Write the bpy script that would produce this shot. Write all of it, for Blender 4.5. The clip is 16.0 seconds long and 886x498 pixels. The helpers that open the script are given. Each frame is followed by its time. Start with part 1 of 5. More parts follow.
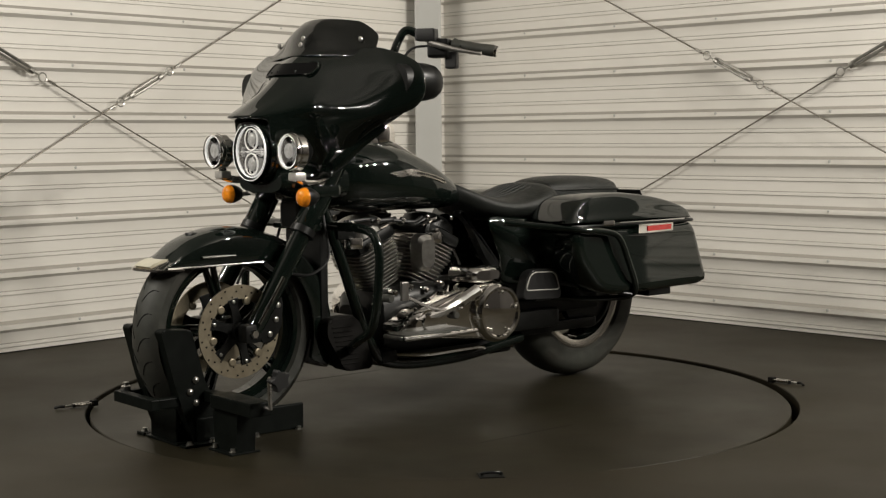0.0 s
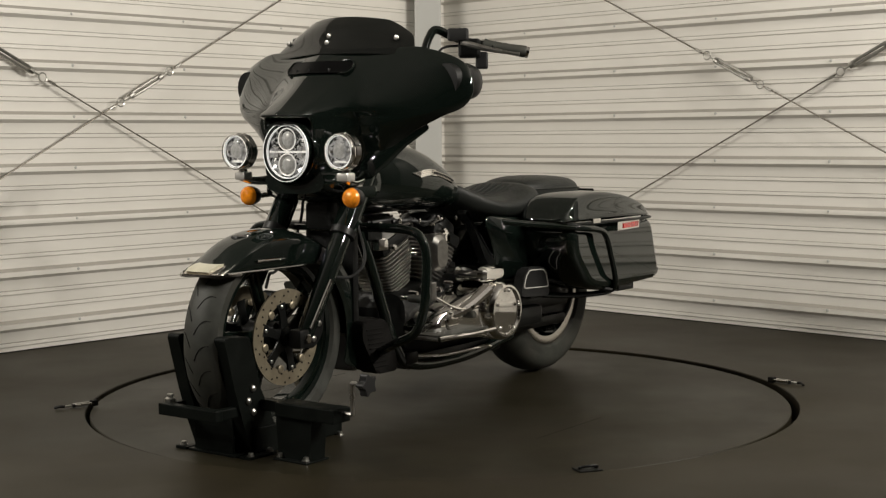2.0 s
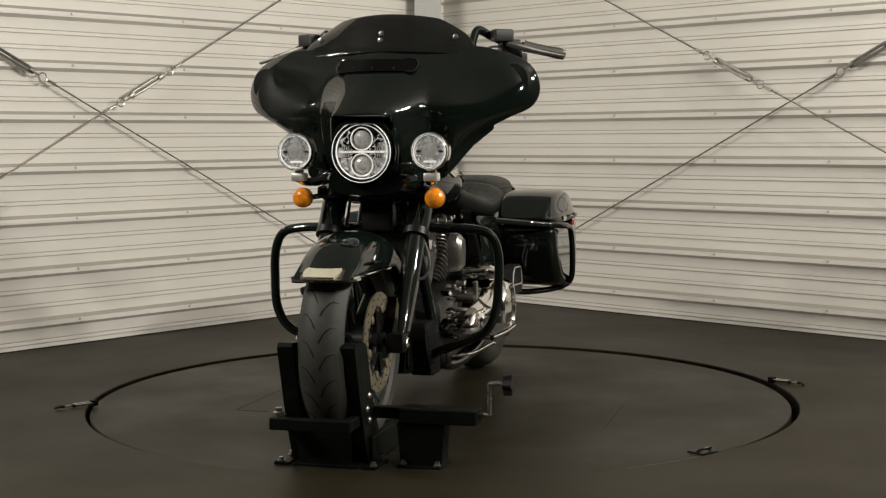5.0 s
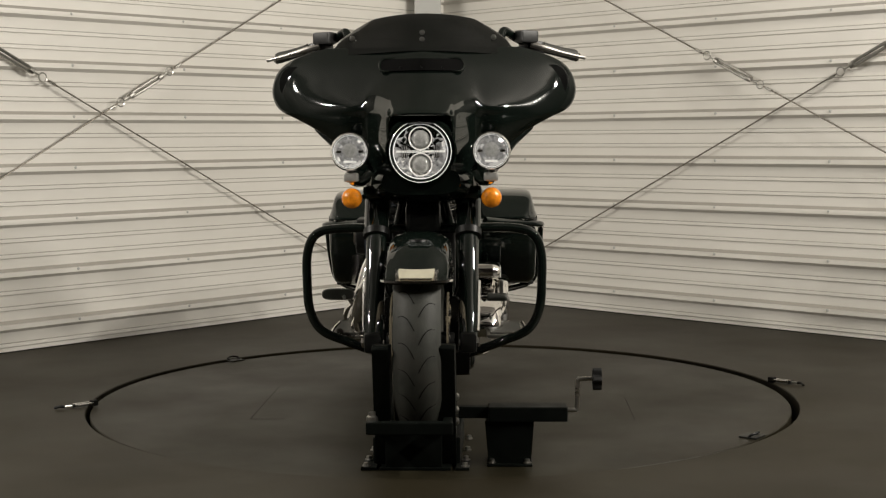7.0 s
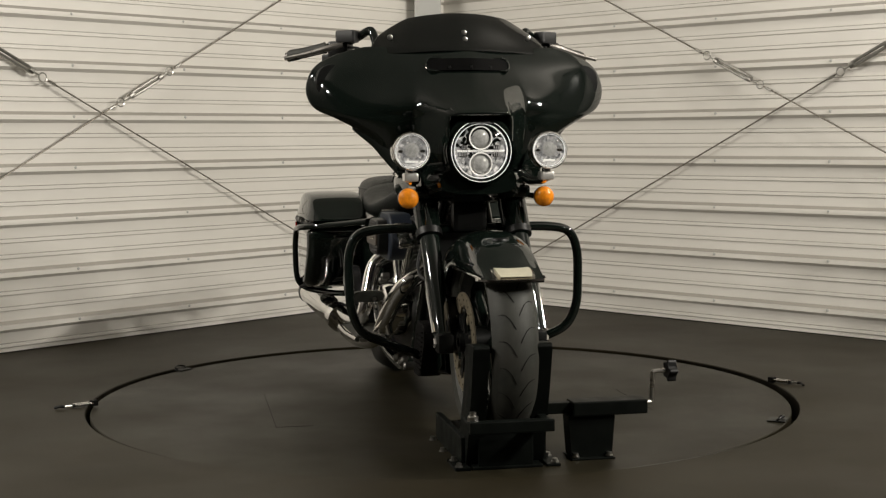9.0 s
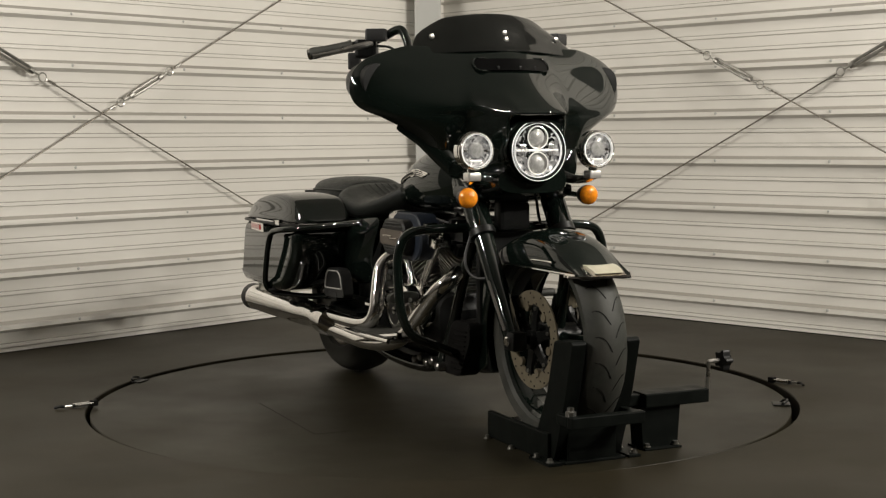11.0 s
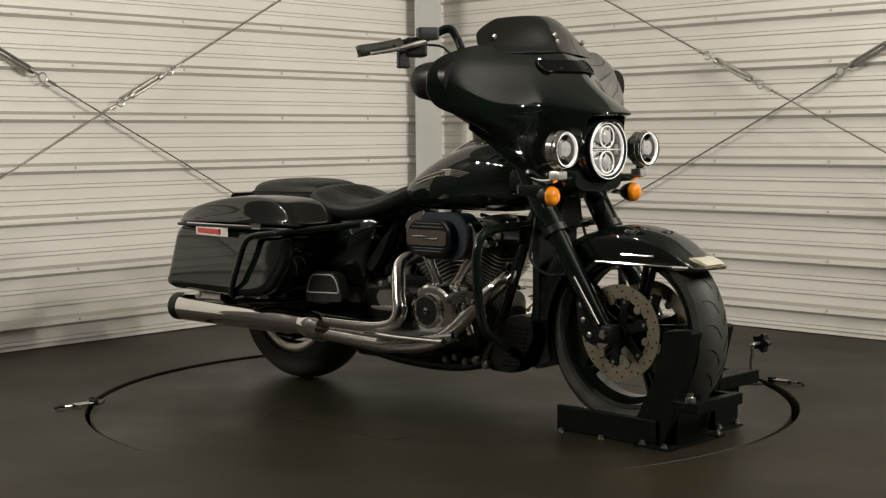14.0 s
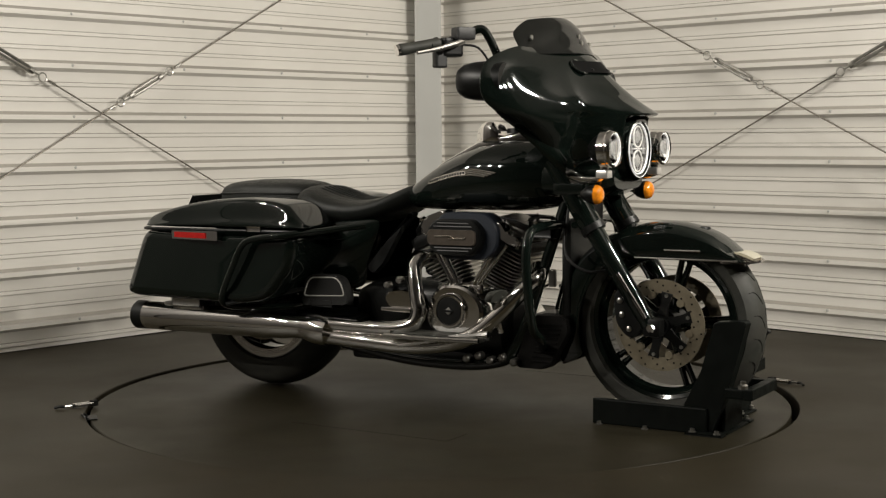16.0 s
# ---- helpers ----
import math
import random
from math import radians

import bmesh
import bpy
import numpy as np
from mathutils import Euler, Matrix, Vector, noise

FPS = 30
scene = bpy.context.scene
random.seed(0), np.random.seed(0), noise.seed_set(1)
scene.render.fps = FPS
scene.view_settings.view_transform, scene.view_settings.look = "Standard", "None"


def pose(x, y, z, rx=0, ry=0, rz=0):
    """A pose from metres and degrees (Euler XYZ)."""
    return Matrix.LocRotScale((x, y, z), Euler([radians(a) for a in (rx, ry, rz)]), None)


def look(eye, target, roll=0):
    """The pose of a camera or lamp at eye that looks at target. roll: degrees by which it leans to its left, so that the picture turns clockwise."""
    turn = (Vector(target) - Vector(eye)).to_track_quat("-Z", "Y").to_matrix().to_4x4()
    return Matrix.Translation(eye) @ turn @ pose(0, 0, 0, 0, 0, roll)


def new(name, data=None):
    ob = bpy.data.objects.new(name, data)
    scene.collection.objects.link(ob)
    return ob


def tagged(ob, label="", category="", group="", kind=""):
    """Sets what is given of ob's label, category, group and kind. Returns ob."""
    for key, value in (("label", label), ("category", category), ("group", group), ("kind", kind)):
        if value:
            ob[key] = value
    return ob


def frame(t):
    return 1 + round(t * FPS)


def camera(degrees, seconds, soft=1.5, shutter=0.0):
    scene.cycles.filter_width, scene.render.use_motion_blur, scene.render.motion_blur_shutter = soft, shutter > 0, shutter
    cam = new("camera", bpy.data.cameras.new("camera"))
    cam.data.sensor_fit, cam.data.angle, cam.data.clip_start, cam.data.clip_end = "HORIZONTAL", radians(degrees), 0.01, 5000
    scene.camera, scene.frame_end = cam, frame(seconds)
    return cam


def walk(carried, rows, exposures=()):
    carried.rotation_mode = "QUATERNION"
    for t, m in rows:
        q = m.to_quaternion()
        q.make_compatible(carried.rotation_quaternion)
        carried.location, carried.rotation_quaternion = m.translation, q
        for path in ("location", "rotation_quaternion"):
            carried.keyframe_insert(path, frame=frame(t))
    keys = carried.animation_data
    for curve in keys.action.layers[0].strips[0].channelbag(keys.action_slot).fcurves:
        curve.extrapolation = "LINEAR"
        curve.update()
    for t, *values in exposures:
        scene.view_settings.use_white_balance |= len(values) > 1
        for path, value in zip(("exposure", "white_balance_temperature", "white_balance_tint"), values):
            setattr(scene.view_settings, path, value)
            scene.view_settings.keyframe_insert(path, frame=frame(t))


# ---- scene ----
cam = camera(35.06, 16.0, soft=1.3)
EYE = (0.0, -5.0, 0.934)
TILT, ROLL, PAN = 4.552, -0.436, 0.139
CAM_POSE = pose(*EYE, 0, 0, -PAN) @ pose(0, 0, 0, 90 - TILT) @ pose(0, 0, 0, 0, 0, ROLL)
walk(cam, [(0.0, CAM_POSE), (16.0, CAM_POSE)], exposures=[(0.0, 0.0, 6500, 10), (16.0, 0.0, 6500, 10)])

# ---- world and lamps ----
world = bpy.data.worlds.new("world")
scene.world = world
world.use_nodes = True
world.node_tree.nodes["Background"].inputs[0].default_value = (0.02, 0.018, 0.016, 1)
world.node_tree.nodes["Background"].inputs[1].default_value = 0.3

CORNER = Vector((0.033, 3.211, 0))
LEFT_DIR = Vector((-math.cos(radians(47.7)), -math.sin(radians(47.7)), 0))
RIGHT_DIR = Vector((math.cos(radians(45.27)), -math.sin(radians(45.27)), 0))
CEILING = 3.3
# rows of spot lamps below the ceiling: place, aim, power
LAMPS = []
for k in range(4):
    LAMPS.append(((-3.2, -0.9 - 0.75 * k, 2.75), (-0.7, 0.7, 0.1), 32))
    LAMPS.append(((3.2, -1.0 - 0.75 * k, 2.75), (-1.3, 1.7, 0.85), 53))


def lamp_light(shape, size, power, m, high=0.1):
    data = bpy.data.lights.new("lamp_light", "AREA")
    data.shape, data.size, data.size_y, data.energy, data.color = shape, size, high, power, (1.0, 0.945, 0.85)
    new("lamp_light", data).matrix_world = m


for place, aim, lp in LAMPS:
    lamp_light("DISK", 0.13, lp, look(place, aim))


# ---- materials ----
def material(name, color, rough=0.5, metal=0.0, vary=0.15, scale=8.0, bump=0.0, bump_scale=200.0, coat=0.0, spec=0.5, rough_vary=0.0, transmission=0.0, glow=0.0, second=None, second_scale=1.5):
    """A surface with two scales of colour variation, roughness variation and fine relief."""
    m = bpy.data.materials.new(name)
    m.use_nodes = True
    t = m.node_tree
    b = t.nodes["Principled BSDF"]
    tc = t.nodes.new("ShaderNodeTexCoord")

    def noise_node(s, detail=5):
        n = t.nodes.new("ShaderNodeTexNoise")
        n.inputs["Scale"].default_value, n.inputs["Detail"].default_value = s, detail
        t.links.new(tc.outputs["Object"], n.inputs["Vector"])
        return n

    n1 = noise_node(scale)
    ramp = t.nodes.new("ShaderNodeValToRGB")
    ramp.color_ramp.elements[0].position, ramp.color_ramp.elements[1].position = 0.3, 0.7
    ramp.color_ramp.elements[0].color = (*[c * (1 - vary) for c in color], 1)
    ramp.color_ramp.elements[1].color = (*[min(1, c * (1 + vary)) for c in color], 1)
    t.links.new(n1.outputs["Fac"], ramp.inputs[0])
    out = ramp.outputs[0]
    if second:
        n2 = noise_node(second_scale, 7)
        r2 = t.nodes.new("ShaderNodeValToRGB")
        r2.color_ramp.elements[0].position, r2.color_ramp.elements[1].position = 0.42, 0.68
        t.links.new(n2.outputs["Fac"], r2.inputs[0])
        mix = t.nodes.new("ShaderNodeMix")
        mix.data_type = "RGBA"
        t.links.new(r2.outputs[0], mix.inputs[0])
        t.links.new(out, mix.inputs[6])
        mix.inputs[7].default_value = (*second, 1)
        out = mix.outputs[2]
    t.links.new(out, b.inputs["Base Color"])
    b.inputs["Metallic"].default_value = metal
    b.inputs["Specular IOR Level"].default_value = spec
    b.inputs["Coat Weight"].default_value = coat
    b.inputs["Coat Roughness"].default_value = 0.03
    b.inputs["Transmission Weight"].default_value = transmission
    if glow:
        t.links.new(out, b.inputs["Emission Color"])
        b.inputs["Emission Strength"].default_value = glow
    if rough_vary:
        n3 = noise_node(scale * 0.6, 6)
        mr = t.nodes.new("ShaderNodeMapRange")
        mr.inputs[1].default_value, mr.inputs[2].default_value = 0.3, 0.7
        mr.inputs[3].default_value, mr.inputs[4].default_value = max(0.02, rough - rough_vary), rough + rough_vary
        t.links.new(n3.outputs["Fac"], mr.inputs[0])
        t.links.new(mr.outputs[0], b.inputs["Roughness"])
    else:
        b.inputs["Roughness"].default_value = rough
    if bump:
        n4 = noise_node(bump_scale, 4)
        bn = t.nodes.new("ShaderNodeBump")
        bn.inputs["Strength"].default_value, bn.inputs["Distance"].default_value = bump, 0.004
        t.links.new(n4.outputs["Fac"], bn.inputs["Height"])
        t.links.new(bn.outputs[0], b.inputs["Normal"])
    return m


PAINT = material("black_paint", (0.004, 0.0066, 0.0052), 0.05, vary=0.2, scale=3, rough_vary=0.025, spec=0.8)
SATIN = material("satin_black", (0.0045, 0.0048, 0.0045), 0.38, spec=0.3, vary=0.3, scale=20, rough_vary=0.08, bump=0.05)
POWDER = material("black_powder_coat", (0.0034, 0.0045, 0.0037), 0.45, spec=0.13, vary=0.25, scale=30, bump=0.08, bump_scale=500, rough_vary=0.08)
PLASTIC = material("black_plastic", (0.008, 0.008, 0.008), 0.5, vary=0.2, scale=25, bump=0.1, bump_scale=600)
SMOKED_BASE = material("smoked_screen", (0.007, 0.0078, 0.007), 0.06, vary=0.2, scale=3, rough_vary=0.025)


def see_through(m, amount):
    t = m.node_tree
    b, out = t.nodes["Principled BSDF"], t.nodes["Material Output"]
    tr, mx = t.nodes.new("ShaderNodeBsdfTransparent"), t.nodes.new("ShaderNodeMixShader")
    tr.inputs[0].default_value = (0.6, 0.6, 0.58, 1)
    mx.inputs[0].default_value = amount
    t.links.new(b.outputs[0], mx.inputs[1])
    t.links.new(tr.outputs[0], mx.inputs[2])
    t.links.new(mx.outputs[0], out.inputs[0])
    return m


SMOKED = see_through(SMOKED_BASE, 0.14)
CHROME = material("chrome", (0.9, 0.88, 0.85), 0.06, 1.0, vary=0.05, scale=12, rough_vary=0.03)
STEEL = material("brushed_steel", (0.52, 0.5, 0.47), 0.3, 1.0, vary=0.12, scale=40, rough_vary=0.08)
DISC = material("brake_disc_steel", (0.26, 0.226, 0.16), 0.42, 0.55, vary=0.12, scale=60, rough_vary=0.08, second=(0.2, 0.168, 0.118), second_scale=12)
ALU = material("cast_aluminium", (0.33, 0.32, 0.3), 0.34, 1.0, vary=0.15, scale=50, bump=0.1, bump_scale=400)
RUBBER = material("tyre_rubber", (0.0255, 0.027, 0.0215), 0.62, vary=0.25, scale=30, bump=0.15, bump_scale=300, second=(0.034, 0.032, 0.026), second_scale=9)
VINYL = material("seat_vinyl", (0.0088, 0.0102, 0.0088), 0.46, spec=0.35, vary=0.2, scale=60, bump=0.3, bump_scale=700, rough_vary=0.06)
REFLECTOR = material("lamp_reflector", (0.72, 0.71, 0.69), 0.14, 0.7, glow=0.12, vary=0.25, scale=90)
LED = material("lit_ring", (1.0, 0.98, 0.95), 0.3, vary=0.02, glow=0.36)
AMBER = material("amber_lens", (0.8, 0.24, 0.012), 0.12, vary=0.35, scale=55, coat=0.8, glow=0.05, bump=0.25, bump_scale=220)
RED = material("red_lens", (0.36, 0.012, 0.01), 0.12, vary=0.2, scale=60, coat=0.7, glow=0.05)
BADGE = material("badge_metal", (0.6, 0.56, 0.5), 0.25, 1.0, vary=0.15, scale=90)
ALLOY_LIP = material("machined_rim_lip", (0.6, 0.57, 0.52), 0.25, 1.0, vary=0.08, scale=40)
ENAMEL = material("white_wall_enamel", (0.74, 0.715, 0.665), 0.33, vary=0.025, scale=3.0, rough_vary=0.06, second=(0.7, 0.675, 0.625), second_scale=1.3)


def tint_ledges(m, ledge_color):
    """Mixes a second, darker colour into the upward-facing ledges."""
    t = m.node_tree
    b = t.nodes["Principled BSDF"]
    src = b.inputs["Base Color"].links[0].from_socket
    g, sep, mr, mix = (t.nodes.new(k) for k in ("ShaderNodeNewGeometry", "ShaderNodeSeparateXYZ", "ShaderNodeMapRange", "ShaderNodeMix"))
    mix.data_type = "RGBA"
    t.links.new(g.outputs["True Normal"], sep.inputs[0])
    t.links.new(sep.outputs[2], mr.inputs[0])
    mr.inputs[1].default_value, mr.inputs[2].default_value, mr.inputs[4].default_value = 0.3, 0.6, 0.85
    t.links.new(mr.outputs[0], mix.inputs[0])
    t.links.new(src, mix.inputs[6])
    mix.inputs[7].default_value = (*ledge_color, 1)
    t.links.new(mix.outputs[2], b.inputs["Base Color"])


tint_ledges(ENAMEL, (0.22, 0.205, 0.175))
COLUMN = material("column_paint", (0.43, 0.43, 0.41), 0.5, vary=0.03, scale=5, second=(0.4, 0.4, 0.38))
FLOOR = material("dark_floor_coating", (0.0175, 0.0142, 0.0076), 0.5, spec=0.18, vary=0.12, scale=2.2, bump=0.12, bump_scale=260, rough_vary=0.08, second=(0.0205, 0.0166, 0.009), second_scale=5.0)
TABLE = material("turntable_coating", (0.0145, 0.0123, 0.0066), 0.46, spec=0.19, vary=0.14, scale=3.0, bump=0.14, bump_scale=240, rough_vary=0.1, second=(0.0178, 0.0152, 0.0085), second_scale=4.0)
DARK = material("dark_backdrop_paint", (0.06, 0.055, 0.05), 0.8, vary=0.1, scale=2, second=(0.05, 0.045, 0.042))
CEIL_PAINT = material("dull_grey_ceiling_paint", (0.26, 0.25, 0.235), 0.7, vary=0.06, scale=2, second=(0.23, 0.22, 0.21))
GAP = material("black_gap_rubber", (0.006, 0.0055, 0.005), 0.7, spec=0.12, vary=0.3, scale=20, bump=0.2)
CABLE = material("steel_cable", (0.22, 0.2, 0.17), 0.45, 1.0, vary=0.3, scale=150)
ZINC = material("zinc_plated_steel", (0.5, 0.49, 0.46), 0.3, 1.0, vary=0.15, scale=80)
VENT_SHADE = material("vent_opening_shade", (0.002, 0.002, 0.002), 0.5, spec=0.08, vary=0.2, scale=40)
PALE = material("pale_grey_line_paint", (0.42, 0.41, 0.38), 0.4, vary=0.1, scale=60)
BLUE = material("blue_filter_rubber", (0.007, 0.012, 0.022), 0.55, vary=0.2, scale=60)


# ---- mesh helpers ----
def link(name, bm, mat, parent=None, label="", angle=35, flat=False):
    me = bpy.data.meshes.new(name)
    bmesh.ops.recalc_face_normals(bm, faces=bm.faces)
    for f in bm.faces:
        f.smooth = True
    for e in bm.edges:
        if len(e.link_faces) == 2:
            turn = e.calc_face_angle(0.0)
            a, b = sorted(f.calc_area() for f in e.link_faces)
            e.smooth = not (turn > radians(angle) or (turn > radians(9) and b > 5 * a))
    if flat:
        for f in bm.faces:
            f.smooth = False
    bm.to_mesh(me)
    bm.free()
    me.materials.append(mat)
    ob = new(name, me)
    if parent:
        ob.parent = parent
    if label:
        tagged(ob, label)
    return ob


def part(name, bm, mat, parent, label=""):
    return link(name, bm, mat, parent, label)


def subsurf(ob, levels=2):
    m = ob.modifiers.new("smooth", "SUBSURF")
    m.levels = m.render_levels = levels
    return ob


def solid(ob, thick, offset=-1.0):
    m = ob.modifiers.new("thick", "SOLIDIFY")
    m.thickness, m.offset = thick, offset
    return ob


def skin(rings, closed=True, caps=True, bm=None):
    """Faces between rings of points of equal count."""
    bm = bm or bmesh.new()
    rows = [[bm.verts.new(p) for p in r] for r in rings]
    n = len(rows[0])
    for a, b in zip(rows, rows[1:]):
        for i in range(n if closed else n - 1):
            j = (i + 1) % n
            bm.faces.new((a[i], a[j], b[j], b[i]))
    if caps and closed:
        bm.faces.new(rows[0])
        bm.faces.new(rows[-1])
    return bm


def spline(pts, steps=6):
    """Points along a smooth line through pts."""
    P = [Vector(p) for p in pts]
    if steps < 2 or len(P) < 3:
        return P
    P = [P[0] * 2 - P[1], *P, P[-1] * 2 - P[-2]]
    out = []
    for a, b, c, d in zip(P, P[1:], P[2:], P[3:]):
        for k in range(steps):
            t = k / steps
            out.append(0.5 * (2 * b + (c - a) * t + (2 * a - 5 * b + 4 * c - d) * t * t + (3 * b - a - 3 * c + d) * t ** 3))
    return out + [P[-2]]


def tube(pts, r, n=12, steps=6, bm=None, radii=None):
    """A round bar along a smooth line; radii, one for each given point, lets it taper."""
    line = spline(pts, steps)
    if radii:
        rl = [v.x for v in spline([(q, 0, 0) for q in radii], steps)]
    else:
        rl = [r] * len(line)
    rings, up = [], None
    for i, p in enumerate(line):
        d = (line[min(i + 1, len(line) - 1)] - line[max(i - 1, 0)]).normalized()
        if up is None:
            up = d.orthogonal().normalized()
        up = (up - d * up.dot(d)).normalized()
        side = d.cross(up)
        rings.append([p + (up * math.cos(a) + side * math.sin(a)) * rl[i] for a in (2 * math.pi * k / n for k in range(n))])
    return skin(rings, True, True, bm)


def lathe(profile, centre, axis="y", n=40, bm=None, closed_profile=False):
    """Turns a profile of (along the axis, radius) round an axis through centre."""
    c = Vector(centre)
    rings = []
    prof = list(profile) + ([profile[0]] if closed_profile else [])
    for a, r in prof:
        ring = []
        for k in range(n):
            u, v = r * math.cos(2 * math.pi * k / n), r * math.sin(2 * math.pi * k / n)
            ring.append(c + {"x": Vector((a, u, v)), "y": Vector((u, a, v)), "z": Vector((u, v, a))}[axis])
        rings.append(ring)
    bm = skin(rings, True, not closed_profile, bm)
    bmesh.ops.remove_doubles(bm, verts=bm.verts, dist=1e-6)
    return bm


def box(x0, y0, z0, x1, y1, z1, bevel=0.004, bm=None, segments=2, m=None):
    b = bmesh.new()
    bmesh.ops.create_cube(b, size=1)
    for v in b.verts:
        v.co = Vector(((x0 + x1) / 2 + v.co.x * (x1 - x0), (y0 + y1) / 2 + v.co.y * (y1 - y0), (z0 + z1) / 2 + v.co.z * (z1 - z0)))
    if bevel:
        bmesh.ops.bevel(b, geom=list(b.edges), offset=bevel, segments=segments, affect="EDGES", profile=0.6)
    if m:
        bmesh.ops.transform(b, matrix=m, verts=b.verts)
    return merge(bm, b)


def merge(bm, b):
    if bm is None:
        return b
    me = bpy.data.meshes.new("tmp")
    b.to_mesh(me)
    b.free()
    bm.from_mesh(me)
    bpy.data.meshes.remove(me)
    return bm


def plate(outline, y0, y1, bevel=0.004, bm=None, axis="y"):
    """An outline of (x, z) drawn out from y0 to y1, or of (y, z) along x, or of (x, y) along z."""
    b = bmesh.new()

    def at(u, v, w):
        return {"y": (u, w, v), "x": (w, u, v), "z": (u, v, w)}[axis]

    low = [b.verts.new(at(u, v, y0)) for u, v in outline]
    high = [b.verts.new(at(u, v, y1)) for u, v in outline]
    n = len(outline)
    b.faces.new(low)
    b.faces.new(high)
    for i in range(n):
        b.faces.new((low[i], low[(i + 1) % n], high[(i + 1) % n], high[i]))
    if bevel:
        bmesh.ops.bevel(b, geom=[e for e in b.edges], offset=bevel, segments=2, affect="EDGES", profile=0.6)
    return merge(bm, b)


def rounded(outline, r=0.03, k=4):
    """Rounds the corners of a 2D outline."""
    out = []
    n = len(outline)
    for i in range(n):
        a, b, c = (Vector(outline[j % n]) for j in (i - 1, i, i + 1))
        u, v = a - b, c - b
        q = min(r, u.length * 0.45, v.length * 0.45)
        p0, p2 = b + u.normalized() * q, b + v.normalized() * q
        for s in range(k + 1):
            t = s / k
            w = p0 * (1 - t) ** 2 + b * 2 * t * (1 - t) + p2 * t * t
            out.append((w.x, w.y))
    return out


def inset(outline, d):
    """A dense closed 2D outline moved inwards by d."""
    n = len(outline)
    area = sum(outline[i][0] * outline[(i + 1) % n][1] - outline[(i + 1) % n][0] * outline[i][1] for i in range(n))
    sg = 1 if area > 0 else -1
    out = []
    for i in range(n):
        a, b = Vector(outline[i - 1]), Vector(outline[(i + 1) % n])
        t = (b - a).normalized()
        out.append((outline[i][0] - sg * t.y * d, outline[i][1] + sg * t.x * d))
    return out


def pillow(outline, y0, y1, r, sd=1, steps=5, both=True):
    """A solid of that (x, z) outline between y0 and y1, with edges rounded to r."""
    rings = []
    if both:
        for k in range(steps):
            a = math.pi / 2 * k / steps
            rings.append((y0 + r - r * math.cos(a), r - r * math.sin(a)))
    else:
        rings.append((y0, 0.0))
    rings.append((y0 + r, 0.0))
    for k in range(steps + 1):
        a = math.pi / 2 * k / steps
        rings.append((y1 - r + r * math.sin(a), r - r * math.cos(a)))
    return [[Vector((x, sd * y, z)) for x, z in inset(outline, d)] for y, d in rings]


def oval(x, zc, w, top, bottom, n=28, power=2.4, y=0.0):
    """A closed section across the machine: half width, height above and below its middle."""
    out = []
    for k in range(n):
        a = 2 * math.pi * k / n
        ca, sa = math.cos(a), math.sin(a)
        u = math.copysign(abs(ca) ** (2 / power), ca) * w
        v = math.copysign(abs(sa) ** (2 / power), sa)
        out.append(Vector((x, y + u, zc + v * (top if v > 0 else bottom))))
    return out


def interp(x, table):
    return float(np.interp(x, [a for a, _ in table], [b for _, b in table]))


def mirror(p):
    return [(x, -y, z) for x, y, z in p]


# ---- the room ----
floor_bm = bmesh.new()
SEG = 128
HOLE, DISC_R, FLOOR_Z = 1.25, 1.228, 0.007
HOLE_X, HOLE_Y = 0.006, 0.004
ring_rows = []
for rr, zz in ((HOLE, -0.08), (HOLE, FLOOR_Z - 0.003), (HOLE + 0.003, FLOOR_Z), (2.2, FLOOR_Z), (9.0, FLOOR_Z)):
    ring_rows.append([Vector((HOLE_X + rr * math.cos(2 * math.pi * k / SEG), HOLE_Y + rr * math.sin(2 * math.pi * k / SEG), zz)) for k in range(SEG)])
skin(ring_rows, True, False, floor_bm)
floor = link("floor", floor_bm, FLOOR)
tagged(floor, "dark brown-grey coated concrete floor round the turntable", "floor", kind="structure")
pit = link("turntable_pit", lathe([(-0.082, 0.02), (-0.082, HOLE + 0.01), (-0.1, HOLE + 0.01), (-0.1, 0.02)], (HOLE_X, HOLE_Y, 0), "z", 64), GAP)
tagged(pit, "black recess below the edge of the turntable", "pit", kind="structure")

PITCH, RIB0 = 0.2286, 0.105


def wall_profile():
    """Heights and depths of one ribbed sheet: a high rib every pitch and two low ones between."""
    out = [(0.012, 0.0)]
    for k in range(-1, 15):
        z = RIB0 + PITCH * k
        rows = [(z - 0.008, 0.0), (z + 0.007, 0.022), (z + 0.027, 0.022), (z + 0.042, 0.0)]
        for q in (0.086, 0.1545):
            rows += [(z + q - 0.001, 0.0), (z + q + 0.003, 0.0045), (z + q + 0.016, 0.0045), (z + q + 0.02, 0.0)]
        out += [r for r in rows if 0.012 < r[0] < CEILING]
    return out + [(CEILING, 0.0)]


